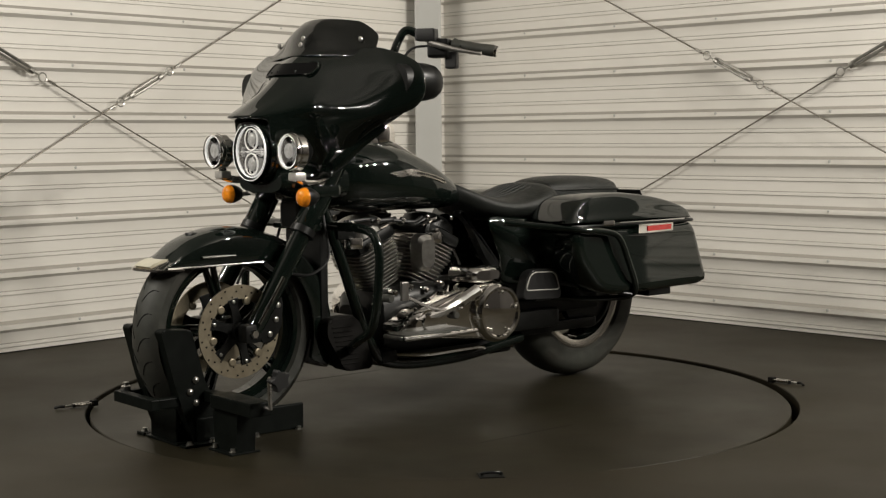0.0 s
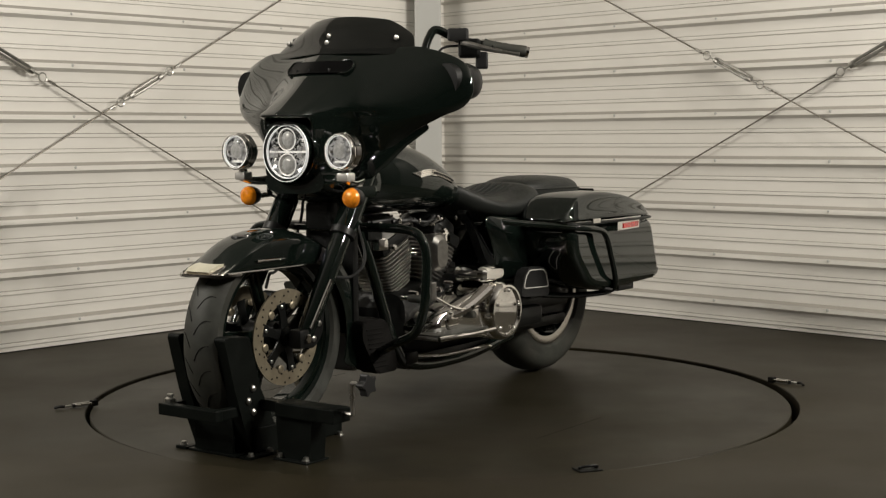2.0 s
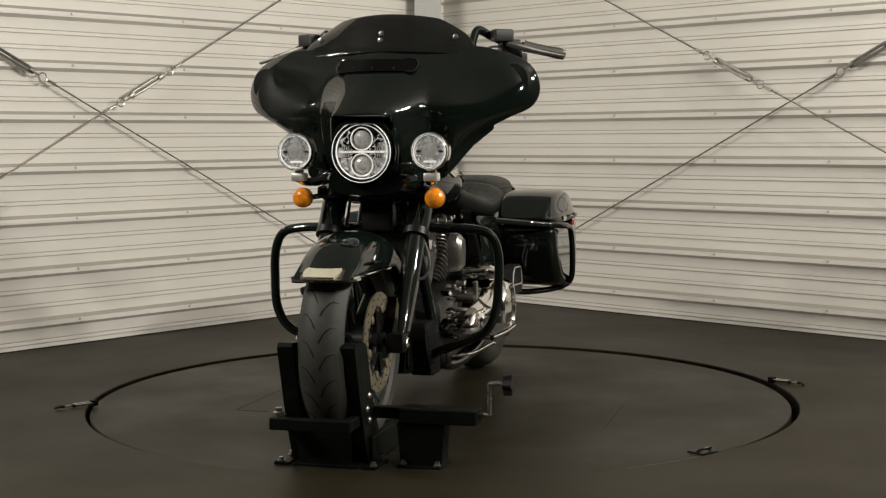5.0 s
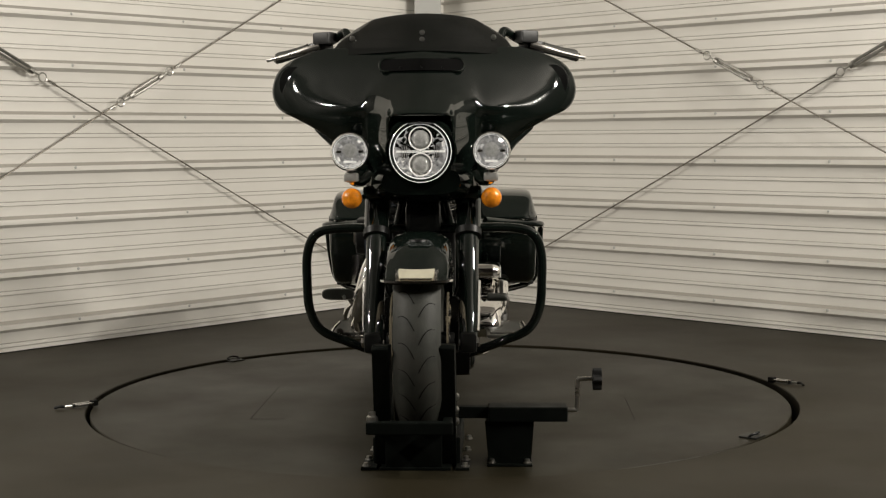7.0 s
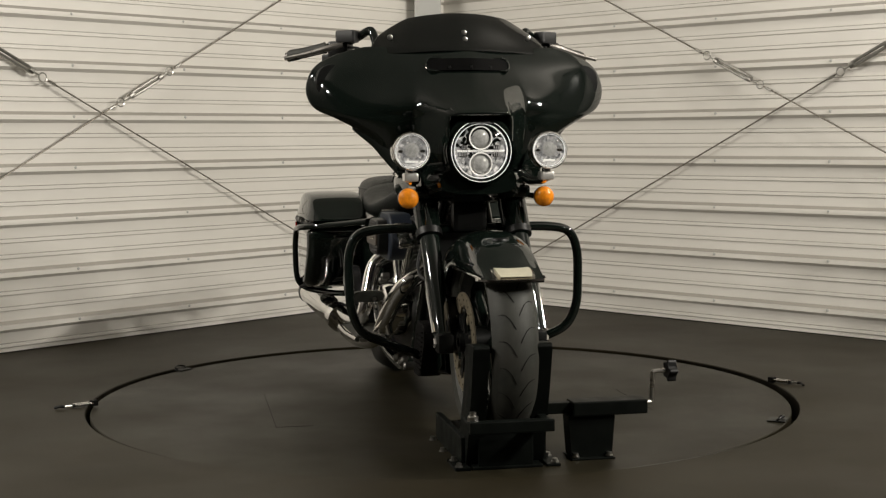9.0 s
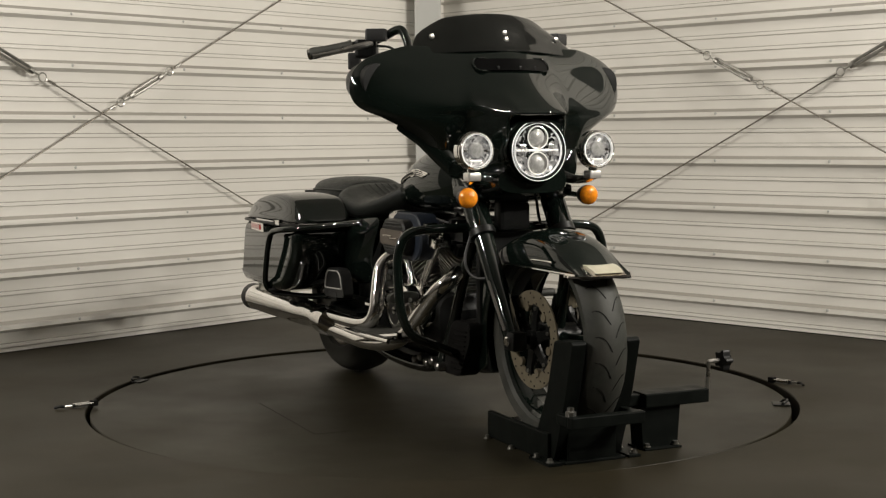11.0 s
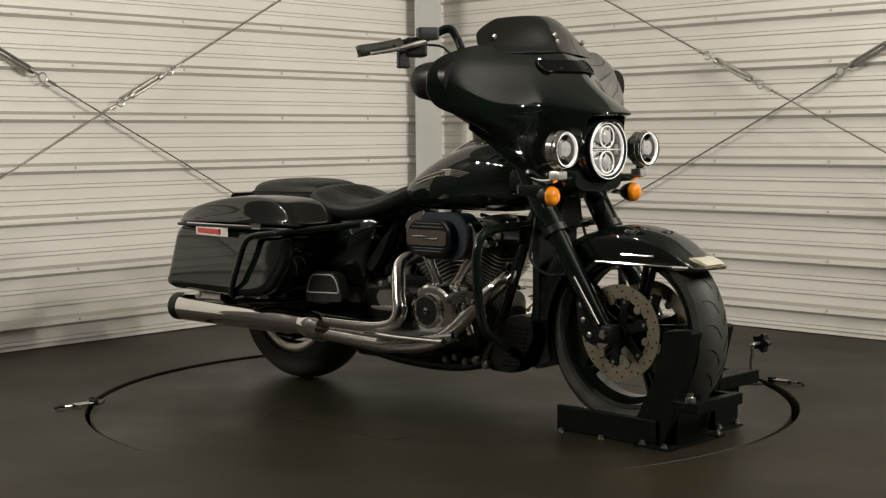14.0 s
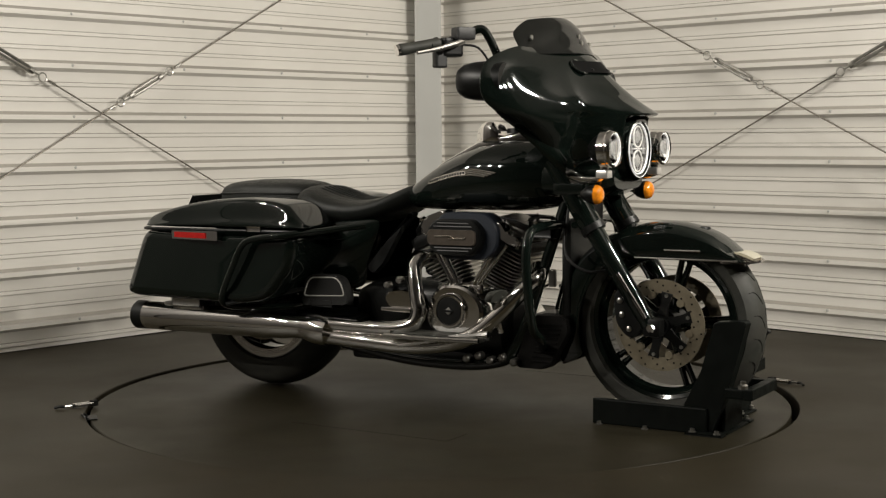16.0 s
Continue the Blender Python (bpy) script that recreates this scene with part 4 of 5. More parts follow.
PIPING = [(-0.49, 0.108, 0.733), (-0.56, 0.131, 0.733), (-0.72, 0.134, 0.733), (-0.84, 0.123, 0.73), (-0.876, 0.094, 0.727)]
part("pillion_piping", tube(PIPING + [(-0.886, 0, 0.726)] + mirror(PIPING[::-1]), 0.004, 8, 4), VINYL, pil)
rack = part("rear_bracket_plate", skin([[Vector((x, y, z)) for x, z in ((-1.05, 0.672), (-1.022, 0.719), (-1.017, 0.717), (-1.045, 0.67))] for y in (-0.095, 0.095)]), SATIN, bike, "slotted black upright plate behind the pillion pad")
for yy in (-0.07, 0.07):
    part("slot", box(-0.003, -0.012, -0.004, 0.002, 0.012, 0.004, 0.001, m=pose(-1.0265, yy, 0.7125, 0, 31, 0)), ZINC, rack)
for yy in (-0.06, 0.06):
    part("plate_stay", tube([(-1.03, yy, 0.695), (-0.96, yy, 0.665), (-0.9, yy, 0.65)], 0.007, 8, 3), SATIN, rack)

# rear fender and frame covers
rings = []
for k in range(22):
    deg = 20 + 150 * k / 21
    a = radians(deg)
    rings.append([radial(RA, a, r, y) for y, r in ((0.105, 0.27), (0.105, 0.33), (0.095, 0.355), (0.06, 0.368), (0, 0.372), (-0.06, 0.368), (-0.095, 0.355), (-0.105, 0.33), (-0.105, 0.27))])
solid(part("rear_fender", skin(rings, False, False), PAINT, bike, "gloss black rear fender"), 0.005)
for sd in (1, -1):
    side = [[Vector((x, sd * y, z)) for x, y, z in row] for row in (
        ((-0.12, 0.13, 0.66), (-0.22, 0.155, 0.65), (-0.33, 0.165, 0.64), (-0.45, 0.165, 0.635)),
        ((-0.15, 0.15, 0.58), (-0.23, 0.185, 0.585), (-0.34, 0.195, 0.58), (-0.45, 0.185, 0.58)),
        ((-0.19, 0.15, 0.48), (-0.26, 0.185, 0.48), (-0.36, 0.195, 0.47), (-0.45, 0.185, 0.47)),
        ((-0.2, 0.12, 0.4), (-0.27, 0.15, 0.39), (-0.36, 0.16, 0.39), (-0.45, 0.15, 0.39)))]
    subsurf(solid(part("side_cover", skin(side, False, False), PAINT, bike, "gloss black side cover"), 0.01), 2)

# saddlebags
BAG_LOW = [(-0.325, 0.605), (-0.335, 0.5), (-0.45, 0.372), (-0.56, 0.352), (-1.1, 0.352), (-1.145, 0.362), (-1.15, 0.385), (-1.045, 0.605)]


def taper(x, y):
    """The bags draw in towards the tail."""
    return y - 0.052 * max(0.0, min(1.05, (-x - 0.5) / 0.6)) ** 2 * max(0.0, (y - 0.165) / 0.23)


for sd in (1, -1):
    body = [[Vector((p.x, sd * taper(p.x, abs(p.y)), p.z)) for p in r] for r in pillow(rounded(BAG_LOW, 0.05, 5), 0.165, 0.397, 0.035)]
    bag = part("saddlebag", skin(body), PAINT, bike, "gloss black hard saddlebag")
    lid = []
    for x, z, yi, yo, h in ((-0.3, 0.625, 0.2, 0.355, 0.006), (-0.31, 0.625, 0.178, 0.382, 0.02), (-0.35, 0.625, 0.17, 0.396, 0.06), (-0.39, 0.625, 0.166, 0.401, 0.092), (-0.52, 0.625, 0.165, 0.402, 0.106), (-0.66, 0.624, 0.165, 0.402, 0.1), (-0.8, 0.622, 0.168, 0.4, 0.085), (-0.93, 0.619, 0.172, 0.395, 0.062), (-1.03, 0.617, 0.18, 0.385, 0.035), (-1.056, 0.616, 0.19, 0.37, 0.008)):
        yc, w = (yi + yo) / 2, (yo - yi) / 2
        sec = []
        for a, b in ((-1, 0), (-0.985, 0.3), (-0.94, 0.75), (-0.9, 0.94), (-0.78, 1), (0, 1.02), (0.66, 1), (0.79, 0.95), (0.85, 0.8), (0.93, 0.32), (0.975, 0.2), (1, 0.1), (1, 0), (0.6, -0.1), (-0.6, -0.1)):
            sec.append(Vector((x, sd * taper(x, yc + w * a), z + h * b)))
        lid.append(sec)
    lid = subsurf(part("saddlebag_lid", skin(lid), PAINT, bag, "gloss black saddlebag lid"), 2)
    part("lid_seam", tube([(-0.325, sd * 0.375, 0.613), (-0.42, sd * 0.398, 0.614), (-0.7, sd * 0.394, 0.612), (-0.8, sd * 0.387, 0.611), (-0.9, sd * 0.374, 0.61), (-1.03, sd * 0.352, 0.608), (-1.055, sd * 0.3, 0.608)], 0.0055, 8, 4), SATIN, bag)
    part("latch", box(-0.52, sd * 0.395, 0.612, -0.46, sd * 0.405, 0.63, 0.003), CHROME, bag, "small chrome latch")
    mk = [(-0.655, 0.397), (-0.77, 0.386), (-0.885, 0.37)]
    lens = part("side_marker", skin([[Vector((x, sd * (y + dy), z)) for z, dy in ((0.575, -0.02), (0.575, 0.006), (0.608, 0.007), (0.608, -0.02))] for x, y in mk]), CHROME, bag, "chrome-framed marker light")
    part("red_lens", skin([[Vector((x, sd * (y + dy), z)) for z, dy in ((0.581, 0.0), (0.581, 0.0085), (0.601, 0.0095), (0.601, 0.0))] for x, y in ((-0.71, 0.3925), (-0.79, 0.383), (-0.87, 0.372))]), RED, lens, "red marker lens")
    part("guard", tube([(-0.16, sd * 0.2, 0.63), (-0.27, sd * 0.3, 0.614), (-0.36, sd * 0.405, 0.602), (-0.47, sd * 0.42, 0.59), (-0.53, sd * 0.42, 0.565), (-0.575, sd * 0.418, 0.49), (-0.635, sd * 0.405, 0.385), (-0.645, sd * 0.375, 0.347), (-0.6, sd * 0.33, 0.335), (-0.48, sd * 0.26, 0.335), (-0.37, sd * 0.18, 0.35)], 0.0115, 12, 6), PAINT, bike, "black tubular saddlebag guard")
    part("guard_stay", tube([(-0.30, sd * 0.2, 0.42), (-0.47, sd * 0.3, 0.385), (-0.63, sd * 0.39, 0.35)], 0.008, 10, 3), SATIN, bike)
    part("bag_foot", box(-0.93, sd * 0.25, 0.325, -0.80, sd * 0.33, 0.352, 0.005), ZINC if sd < 0 else SATIN, bag)

# crash bars
for sd in (1, -1):
    part("engine_guard", tube([(0.56, sd * 0.05, 0.648), (0.555, sd * 0.16, 0.648), (0.55, sd * 0.28, 0.646), (0.55, sd * 0.345, 0.628), (0.55, sd * 0.372, 0.57), (0.555, sd * 0.374, 0.48), (0.56, sd * 0.366, 0.39), (0.555, sd * 0.33, 0.322), (0.54, sd * 0.25, 0.283), (0.5, sd * 0.15, 0.24), (0.46, sd * 0.1, 0.22)], 0.0148, 14, 6), PAINT, bike, "gloss black tubular engine guard")

# engine: finned cylinders, heads and covers
part("crankcase", skin([oval(x, z, w, t, b, 20, 4) for x, z, w, t, b in ((0.36, 0.31, 0.09, 0.05, 0.1), (0.33, 0.32, 0.125, 0.09, 0.14), (0.2, 0.33, 0.14, 0.11, 0.16), (0.0, 0.33, 0.14, 0.1, 0.155), (-0.2, 0.33, 0.13, 0.1, 0.14), (-0.26, 0.33, 0.1, 0.07, 0.1))]), SATIN, bike, "black engine crankcase")
part("oil_pan", box(-0.28, -0.12, 0.145, 0.3, 0.12, 0.2, 0.02), SATIN, bike)


def cylinder(base, lean, name):
    root = None
    m = Matrix.Translation(base) @ pose(0, 0, 0, 0, lean, 0)
    for k in range(12):
        z = 0.012 + k * 0.0135
        w = 0.062 + 0.003 * k if k < 9 else 0.085
        b = plate(rounded([(-w, -w * 1.1), (w, -w * 1.1), (w, w * 1.1), (-w, w * 1.1)], 0.03, 4), z, z + 0.004, 0.001, None, "z")
        bmesh.ops.transform(b, matrix=m, verts=b.verts)
        if root is None:
            c = lathe([(0, 0.05), (0.17, 0.05)], (0, 0, 0), "z", 24)
            bmesh.ops.transform(c, matrix=m, verts=c.verts)
            root = part(name, c, SATIN, bike, "finned black cylinder with bright fin edges")
        part("fin", b, FIN, root)
    h = box(-0.085, -0.1, 0.17, 0.085, 0.1, 0.215, 0.016)
    bmesh.ops.transform(h, matrix=m, verts=h.verts)
    part("cylinder_head", h, SATIN, root)
    h = skin([oval(0, 0, 0.078, 0.095, 0.095, 20, 3.2), oval(0.028, 0, 0.074, 0.09, 0.09, 20, 3.0), oval(0.045, 0, 0.05, 0.07, 0.07, 20, 2.6)])
    bmesh.ops.transform(h, matrix=m @ pose(0, 0, 0.215, 0, -90, 0) @ pose(0, 0, 0, 90, 0, 0), verts=h.verts)
    part("rocker_cover", h, ALU if name == "front_cylinder" else SATIN, root, "rocker cover")
    for s in (1, -1):
        p = lathe([(0, 0.012), (0.02, 0.012), (0.024, 0.008)], (0.045, s * 0.1, 0.19), "y", 8)
        bmesh.ops.transform(p, matrix=m, verts=p.verts)
        part("head_bolt", p, CHROME, root)
    return root


FIN = material("machined_fin", (0.6, 0.58, 0.54), 0.28, 0.95, vary=0.2, scale=60)
cylinder((0.26, 0, 0.415), 24, "front_cylinder")
cylinder((0.12, 0, 0.415), -24, "rear_cylinder")
# bright plug covers and breather on the left of the heads
for x, z in ((0.455, 0.585), (0.1, 0.585)):
    part("spark_plug_cover", box(x - 0.035, 0.09, z - 0.02, x + 0.02, 0.13, z + 0.02, 0.01), CHROME, bike)
hc = skin([oval(0.0, 0, 0.045, 0.06, 0.075, 20, 3.4), oval(0.03, 0, 0.042, 0.056, 0.07, 20, 3.2), oval(0.045, 0, 0.03, 0.04, 0.055, 20, 3)])
bmesh.ops.transform(hc, matrix=pose(0.165, 0.12, 0.545, 0, 0, 90), verts=hc.verts)
part("horn_housing", hc, ALU, bike, "dark chromed horn housing")
for x0, x1, z in ((0.21, 0.32, 0.638), (0.03, 0.13, 0.64)):
    part("throttle_linkage", tube([(x0, 0.07, z), ((x0 + x1) / 2, 0.1, z + 0.012), (x1, 0.09, z - 0.006)], 0.009, 8, 4), CHROME, bike)
rng = random.Random(4)
for k in range(9):
    x = rng.uniform(0.0, 0.5)
    y = rng.choice((-1, 1)) * rng.uniform(0.05, 0.12)
    part("wiring_loom", tube([(x, y, 0.66), (x + rng.uniform(0.03, 0.08), y * 1.15, rng.uniform(0.63, 0.67)), (x + rng.uniform(0.1, 0.16), y, 0.655)], rng.uniform(0.004, 0.008), 8, 5), PLASTIC, bike)
for sd in (1, -1):
    part("engine_mount", box(0.44, sd * 0.06, 0.60, 0.52, sd * 0.12, 0.655, 0.012), SATIN, bike)
    for k in range(5):
        part("bolt", lathe([(0, 0.0085), (sd * 0.006, 0.0085), (sd * 0.008, 0.005), (sd * 0.008, 0)], (0.02 + 0.11 * k, sd * 0.118, 0.652 + 0.006 * (k % 2)), "y", 8), CHROME, bike)

# left: primary cover, derby cover, shift linkage
out = rounded([(0.34, 0.30), (0.30, 0.355), (0.18, 0.385), (0.0, 0.425), (-0.09, 0.43), (-0.165, 0.40), (-0.185, 0.33), (-0.165, 0.255), (-0.08, 0.222), (0.2, 0.25), (0.32, 0.262)], 0.05, 4)
rings = []
for y, f in ((0.12, 1.0), (0.2, 1.0), (0.225, 0.985), (0.24, 0.94), (0.248, 0.86)):
    rings.append([Vector((0.06 + (x - 0.06) * f, y, 0.325 + (z - 0.325) * f)) for x, z in out])
prim = part("primary_cover", skin(rings), CHROME, bike, "polished chrome primary cover")
derby = part("derby_cover", lathe([(0.22, 0.104), (0.258, 0.104), (0.272, 0.1), (0.28, 0.092), (0.28, 0.085), (0.272, 0.079), (0.2735, 0.05), (0.277, 0.0)], (-0.068, 0, 0.322), "y", 56), CHROME, prim, "round chrome derby cover")
for k in range(5):
    a = 2 * math.pi * k / 5 + 0.4
    part("cover_screw", lathe([(0.277, 0.0065), (0.283, 0.0065), (0.285, 0.004), (0.285, 0)], (-0.068 + 0.073 * math.cos(a), 0, 0.322 + 0.073 * math.sin(a)), "y", 8), STEEL, derby)
part("cover_ridge", tube([(0.29, 0.235, 0.325), (0.16, 0.25, 0.352), (0.02, 0.25, 0.405)], 0.02, 10, 4, radii=[0.012, 0.02, 0.024]), CHROME, prim)
part("inspection_cover", lathe([(0.236, 0.0), (0.25, 0.034), (0.256, 0.03), (0.257, 0.0)], (0.235, 0, 0.315), "y", 24), CHROME, prim)
start = part("starter_cover", skin([oval(0, 0, 0.08, 0.03, 0.03, 20, 3.2), oval(0.095, 0, 0.08, 0.03, 0.03, 20, 3.2), oval(0.112, 0, 0.072, 0.025, 0.025, 20, 3.2), oval(0.12, 0, 0.055, 0.017, 0.017, 20, 3.2)]), CHROME, bike, "chrome starter cover")
start.matrix_basis = pose(-0.035, 0.13, 0.455, 0, 0, 90)
part("shift_rod", tube([(0.33, 0.25, 0.405), (0.22, 0.26, 0.358), (0.1, 0.262, 0.352)], 0.006, 8, 4), CHROME, bike)
part("shift_arm", box(0.33, 0.243, 0.395, 0.36, 0.256, 0.46, 0.005), ALU, bike)
for k in range(4):
    part("case_bolt", lathe([(0.12, 0.01), (0.15, 0.01), (0.155, 0.006), (0.155, 0)], (0.3 - 0.07 * k, 0, 0.41 + 0.015 * (k % 2)), "y", 8), CHROME, bike)

PEDAL = (0.4, -0.29, 0.42)
SHIFT_PEGS = ((0.413, 0.236, 0.409), (0.13, 0.24, 0.33))
# brake pedal with a rubber-faced pad, and the heel-and-toe shifter pegs
pad = []
for x, f in ((PEDAL[0] - 0.014, 0.9), (PEDAL[0] - 0.006, 1.0), (PEDAL[0] + 0.006, 1.0), (PEDAL[0] + 0.012, 0.93)):
    pad.append([Vector((x + (q.z - PEDAL[2]) * 0.4, q.y, q.z)) for q in oval(x, PEDAL[2], 0.054 * f, 0.02 * f, 0.02 * f, 20, 3.2, PEDAL[1])])
pedal = part("brake_pedal_pad", skin(pad), RUBBER, bike, "dark rubber brake pedal pad with a bright rim")
part("pad_rim", lathe([(0.0, 0.007), (0.004, 0.006), (0.005, 0.0)], (PEDAL[0] + 0.012, PEDAL[1] + 0.02, PEDAL[2] - 0.008), "x", 12), ZINC, pedal)
part("pedal_arm", tube([(PEDAL[0] - 0.012, PEDAL[1] + 0.035, PEDAL[2] - 0.012), (PEDAL[0] - 0.03, PEDAL[1] + 0.06, PEDAL[2] - 0.06), (PEDAL[0] - 0.02, PEDAL[1] + 0.075, PEDAL[2] - 0.13)], 0.01, 10, 5, radii=[0.009, 0.012, 0.011]), CHROME, pedal, "curved chrome pedal arm")
for px, py, pz in SHIFT_PEGS:
    peg = part("shifter_peg", tube([(px, py - 0.035, pz), (px, py - 0.03, pz), (px, py + 0.025, pz), (px, py + 0.03, pz)], 0.013, 14, 1, radii=[0.010, 0.013, 0.0135, 0.011]), RUBBER, bike, "black rubber shifter peg")
    part("peg_shaft", tube([(px, py - 0.065, pz), (px, py - 0.034, pz)], 0.007, 10, 1), CHROME, peg)

# footboards and stand
for sd in (1, -1):
    fb = part("rider_footboard", box(0.1, sd * 0.2, 0.272, 0.40, sd * 0.325, 0.284, 0.005) if sd > 0 else box(0.0, -0.31, 0.262, 0.34, -0.2, 0.274, 0.005), STEEL, bike, "flat bright rider footboard")
    x0, x1, z = (0.1, 0.4, 0.284) if sd > 0 else (0.0, 0.34, 0.274)
    part("footboard_pad", box(x0 + 0.01, sd * 0.21, z, x1 - 0.01, sd * 0.315, z + 0.006, 0.003), RUBBER, fb)
    part("footboard_rail", tube([(x0 - 0.01, sd * 0.325, z - 0.004), ((x0 + x1) / 2, sd * 0.33, z - 0.004), (x1 + 0.01, sd * 0.32, z - 0.002)], 0.008, 10, 4), CHROME, fb)
    pf = part("passenger_footboard", plate(rounded([(-0.2, 0.355), (-0.4, 0.345), (-0.385, 0.43), (-0.362, 0.455), (-0.25, 0.458), (-0.22, 0.435)], 0.018), sd * 0.215, sd * 0.255, 0.006), PLASTIC, bike, "folded black passenger footboard with pale outline")
    ol = rounded([(-0.215, 0.386), (-0.388, 0.379), (-0.37, 0.43), (-0.352, 0.445), (-0.255, 0.449), (-0.232, 0.432)], 0.014)
    part("outline", tube([(x, sd * 0.256, zz) for x, zz in ol + ol[:1]], 0.0024, 6, 1), PALE, pf, "thin pale outline")
    part("footboard_hinge", box(-0.36, sd * 0.2, 0.342, -0.27, sd * 0.25, 0.366, 0.006), SATIN, pf)
    part("swing_arm", box(-0.72, sd * 0.115, 0.275, -0.22, sd * 0.15, 0.335, 0.012), SATIN, bike)
    part("lower_side_panel", box(-0.46, sd * 0.14, 0.23, -0.2, sd * 0.19, 0.30, 0.015), SATIN, bike)
    part("shock_absorber", tube([(-0.62, sd * 0.15, 0.33), (-0.44, sd * 0.15, 0.48)], 0.024, 14, 1), SATIN, bike)
    # lower front: finned cooler in a black shroud
    shroud = part("cooler_shroud", plate(rounded([(0.39, 0.165), (0.51, 0.165), (0.585, 0.29), (0.58, 0.345), (0.46, 0.345), (0.42, 0.26)], 0.02), sd * 0.07, sd * 0.142, 0.01), GAP, bike, "black cooler shroud with fine fins")
    for k in range(9):
        u = k / 8
        part("cooler_fin", box(0.455 + 0.03 * u, sd * 0.138, 0.19 + 0.125 * u, 0.53 + 0.035 * u, sd * 0.146, 0.193 + 0.125 * u, 0.001), GAP, shroud)
part("cooler_core", box(0.42, -0.08, 0.17, 0.5, 0.08, 0.34, 0.01), SATIN, bike)
part("side_stand", tube([(0.3, 0.14, 0.2), (0.2, 0.2, 0.195), (0.0, 0.22, 0.2), (-0.04, 0.225, 0.195)], 0.006, 10, 4), CHROME, bike)
part("stand_pivot", box(0.3, 0.1, 0.175, 0.37, 0.16, 0.22, 0.014), SATIN, bike)
part("belt_guard", box(-0.72, 0.1, 0.2, -0.22, 0.135, 0.24, 0.008), SATIN, bike)

# right: air cleaner, cam cover, push rods, exhaust
ac = part("air_cleaner", skin([[Vector((0.212 + 0.86 * a * f, y, 0.603 + 0.74 * b * f)) for a, b in rounded([(-0.12, -0.035), (-0.085, -0.085), (0.085, -0.085), (0.12, -0.035), (0.12, 0.035), (0.085, 0.08), (-0.085, 0.08), (-0.12, 0.035)], 0.04)] for y, f in ((-0.165, 0.9), (-0.172, 1.0), (-0.225, 1.0), (-0.236, 0.97), (-0.24, 0.9))]), SATIN, bike, "black ribbed oval air cleaner cover")
part("filter_element", skin([[Vector((0.236 + 0.9 * a * f, y, 0.604 + 0.86 * b * f)) for a, b in rounded([(-0.13, -0.04), (-0.09, -0.09), (0.09, -0.09), (0.135, -0.04), (0.135, 0.04), (0.09, 0.09), (-0.09, 0.09), (-0.13, 0.04)], 0.045)] for y, f in ((-0.13, 1.0), (-0.2, 1.02), (-0.205, 0.98))]), BLUE, ac, "dark blue filter element")
face = part("face_plate", skin([[Vector((0.205 + a * f, y, 0.602 + b * f)) for a, b in rounded([(-0.09, -0.027), (0.095, -0.027), (0.095, 0.025), (-0.09, 0.025)], 0.018)] for y, f in ((-0.233, 1.0), (-0.244, 1.0), (-0.246, 0.97))]), material("bronze_face", (0.12, 0.1, 0.082), 0.35, 0.6, vary=0.15, scale=60), ac, "dark bronze face plate with two small pale bars")
part("mark", tube([(0.145, -0.2465, 0.604), (0.2, -0.2475, 0.606), (0.215, -0.2475, 0.604)], 0.003, 6, 2), BADGE, face)
part("mark", tube([(0.2, -0.2465, 0.597), (0.245, -0.2475, 0.598), (0.265, -0.2465, 0.601)], 0.003, 6, 2), BADGE, face)
for k, zz in enumerate((0.637, 0.648, 0.566, 0.556)):
    part("cover_rib", tube([(0.14 + 0.012 * (k % 2), -0.239, zz), (0.284 - 0.012 * (k % 2), -0.239, zz)], 0.0036, 8, 1), PLASTIC, ac)
part("intake_cover", plate(rounded([(0.06, 0.62), (0.08, 0.665), (0.15, 0.69), (0.17, 0.68), (0.11, 0.63), (0.075, 0.6)], 0.012), -0.2, -0.15, 0.008), CHROME, bike, "chrome bracket beside the air cleaner")
part("intake_cover", plate(rounded([(0.36, 0.655), (0.33, 0.65), (0.36, 0.6), (0.41, 0.572), (0.44, 0.58), (0.43, 0.60), (0.385, 0.615)], 0.012), -0.19, -0.14, 0.008), CHROME, bike, "chrome rocker trim")
cam_c = (0.186, 0, 0.352)
cc = part("cam_cover", skin([[Vector((cam_c[0] + a * f, y, cam_c[2] + b * f)) for a, b in rounded([(-0.1, -0.06), (-0.04, -0.095), (0.07, -0.085), (0.13, -0.03), (0.12, 0.04), (0.05, 0.09), (-0.04, 0.09), (-0.09, 0.04)], 0.05)] for y, f in ((-0.12, 1.0), (-0.19, 1.0), (-0.205, 0.95), (-0.21, 0.86))]), CHROME, bike, "polished chrome cam cover")
part("timer_cover", lathe([(-0.2, 0.06), (-0.222, 0.06), (-0.228, 0.056), (-0.228, 0.05), (-0.223, 0.047)], cam_c, "y", 40), CHROME, cc)
tc = part("timer_plate", lathe([(-0.215, 0.048), (-0.2255, 0.046), (-0.227, 0.0)], cam_c, "y", 32), SATIN, cc)
part("emblem", box(-0.0095, -0.003, -0.0095, 0.0095, 0.003, 0.0095, 0.002, m=pose(cam_c[0], -0.228, cam_c[2], 0, 45, 0)), STEEL, tc)
part("emblem_bar", box(-0.016, -0.003, -0.004, 0.016, 0.003, 0.004, 0.001, m=pose(cam_c[0], -0.2295, cam_c[2], 0, 0, 0)), SATIN, tc)
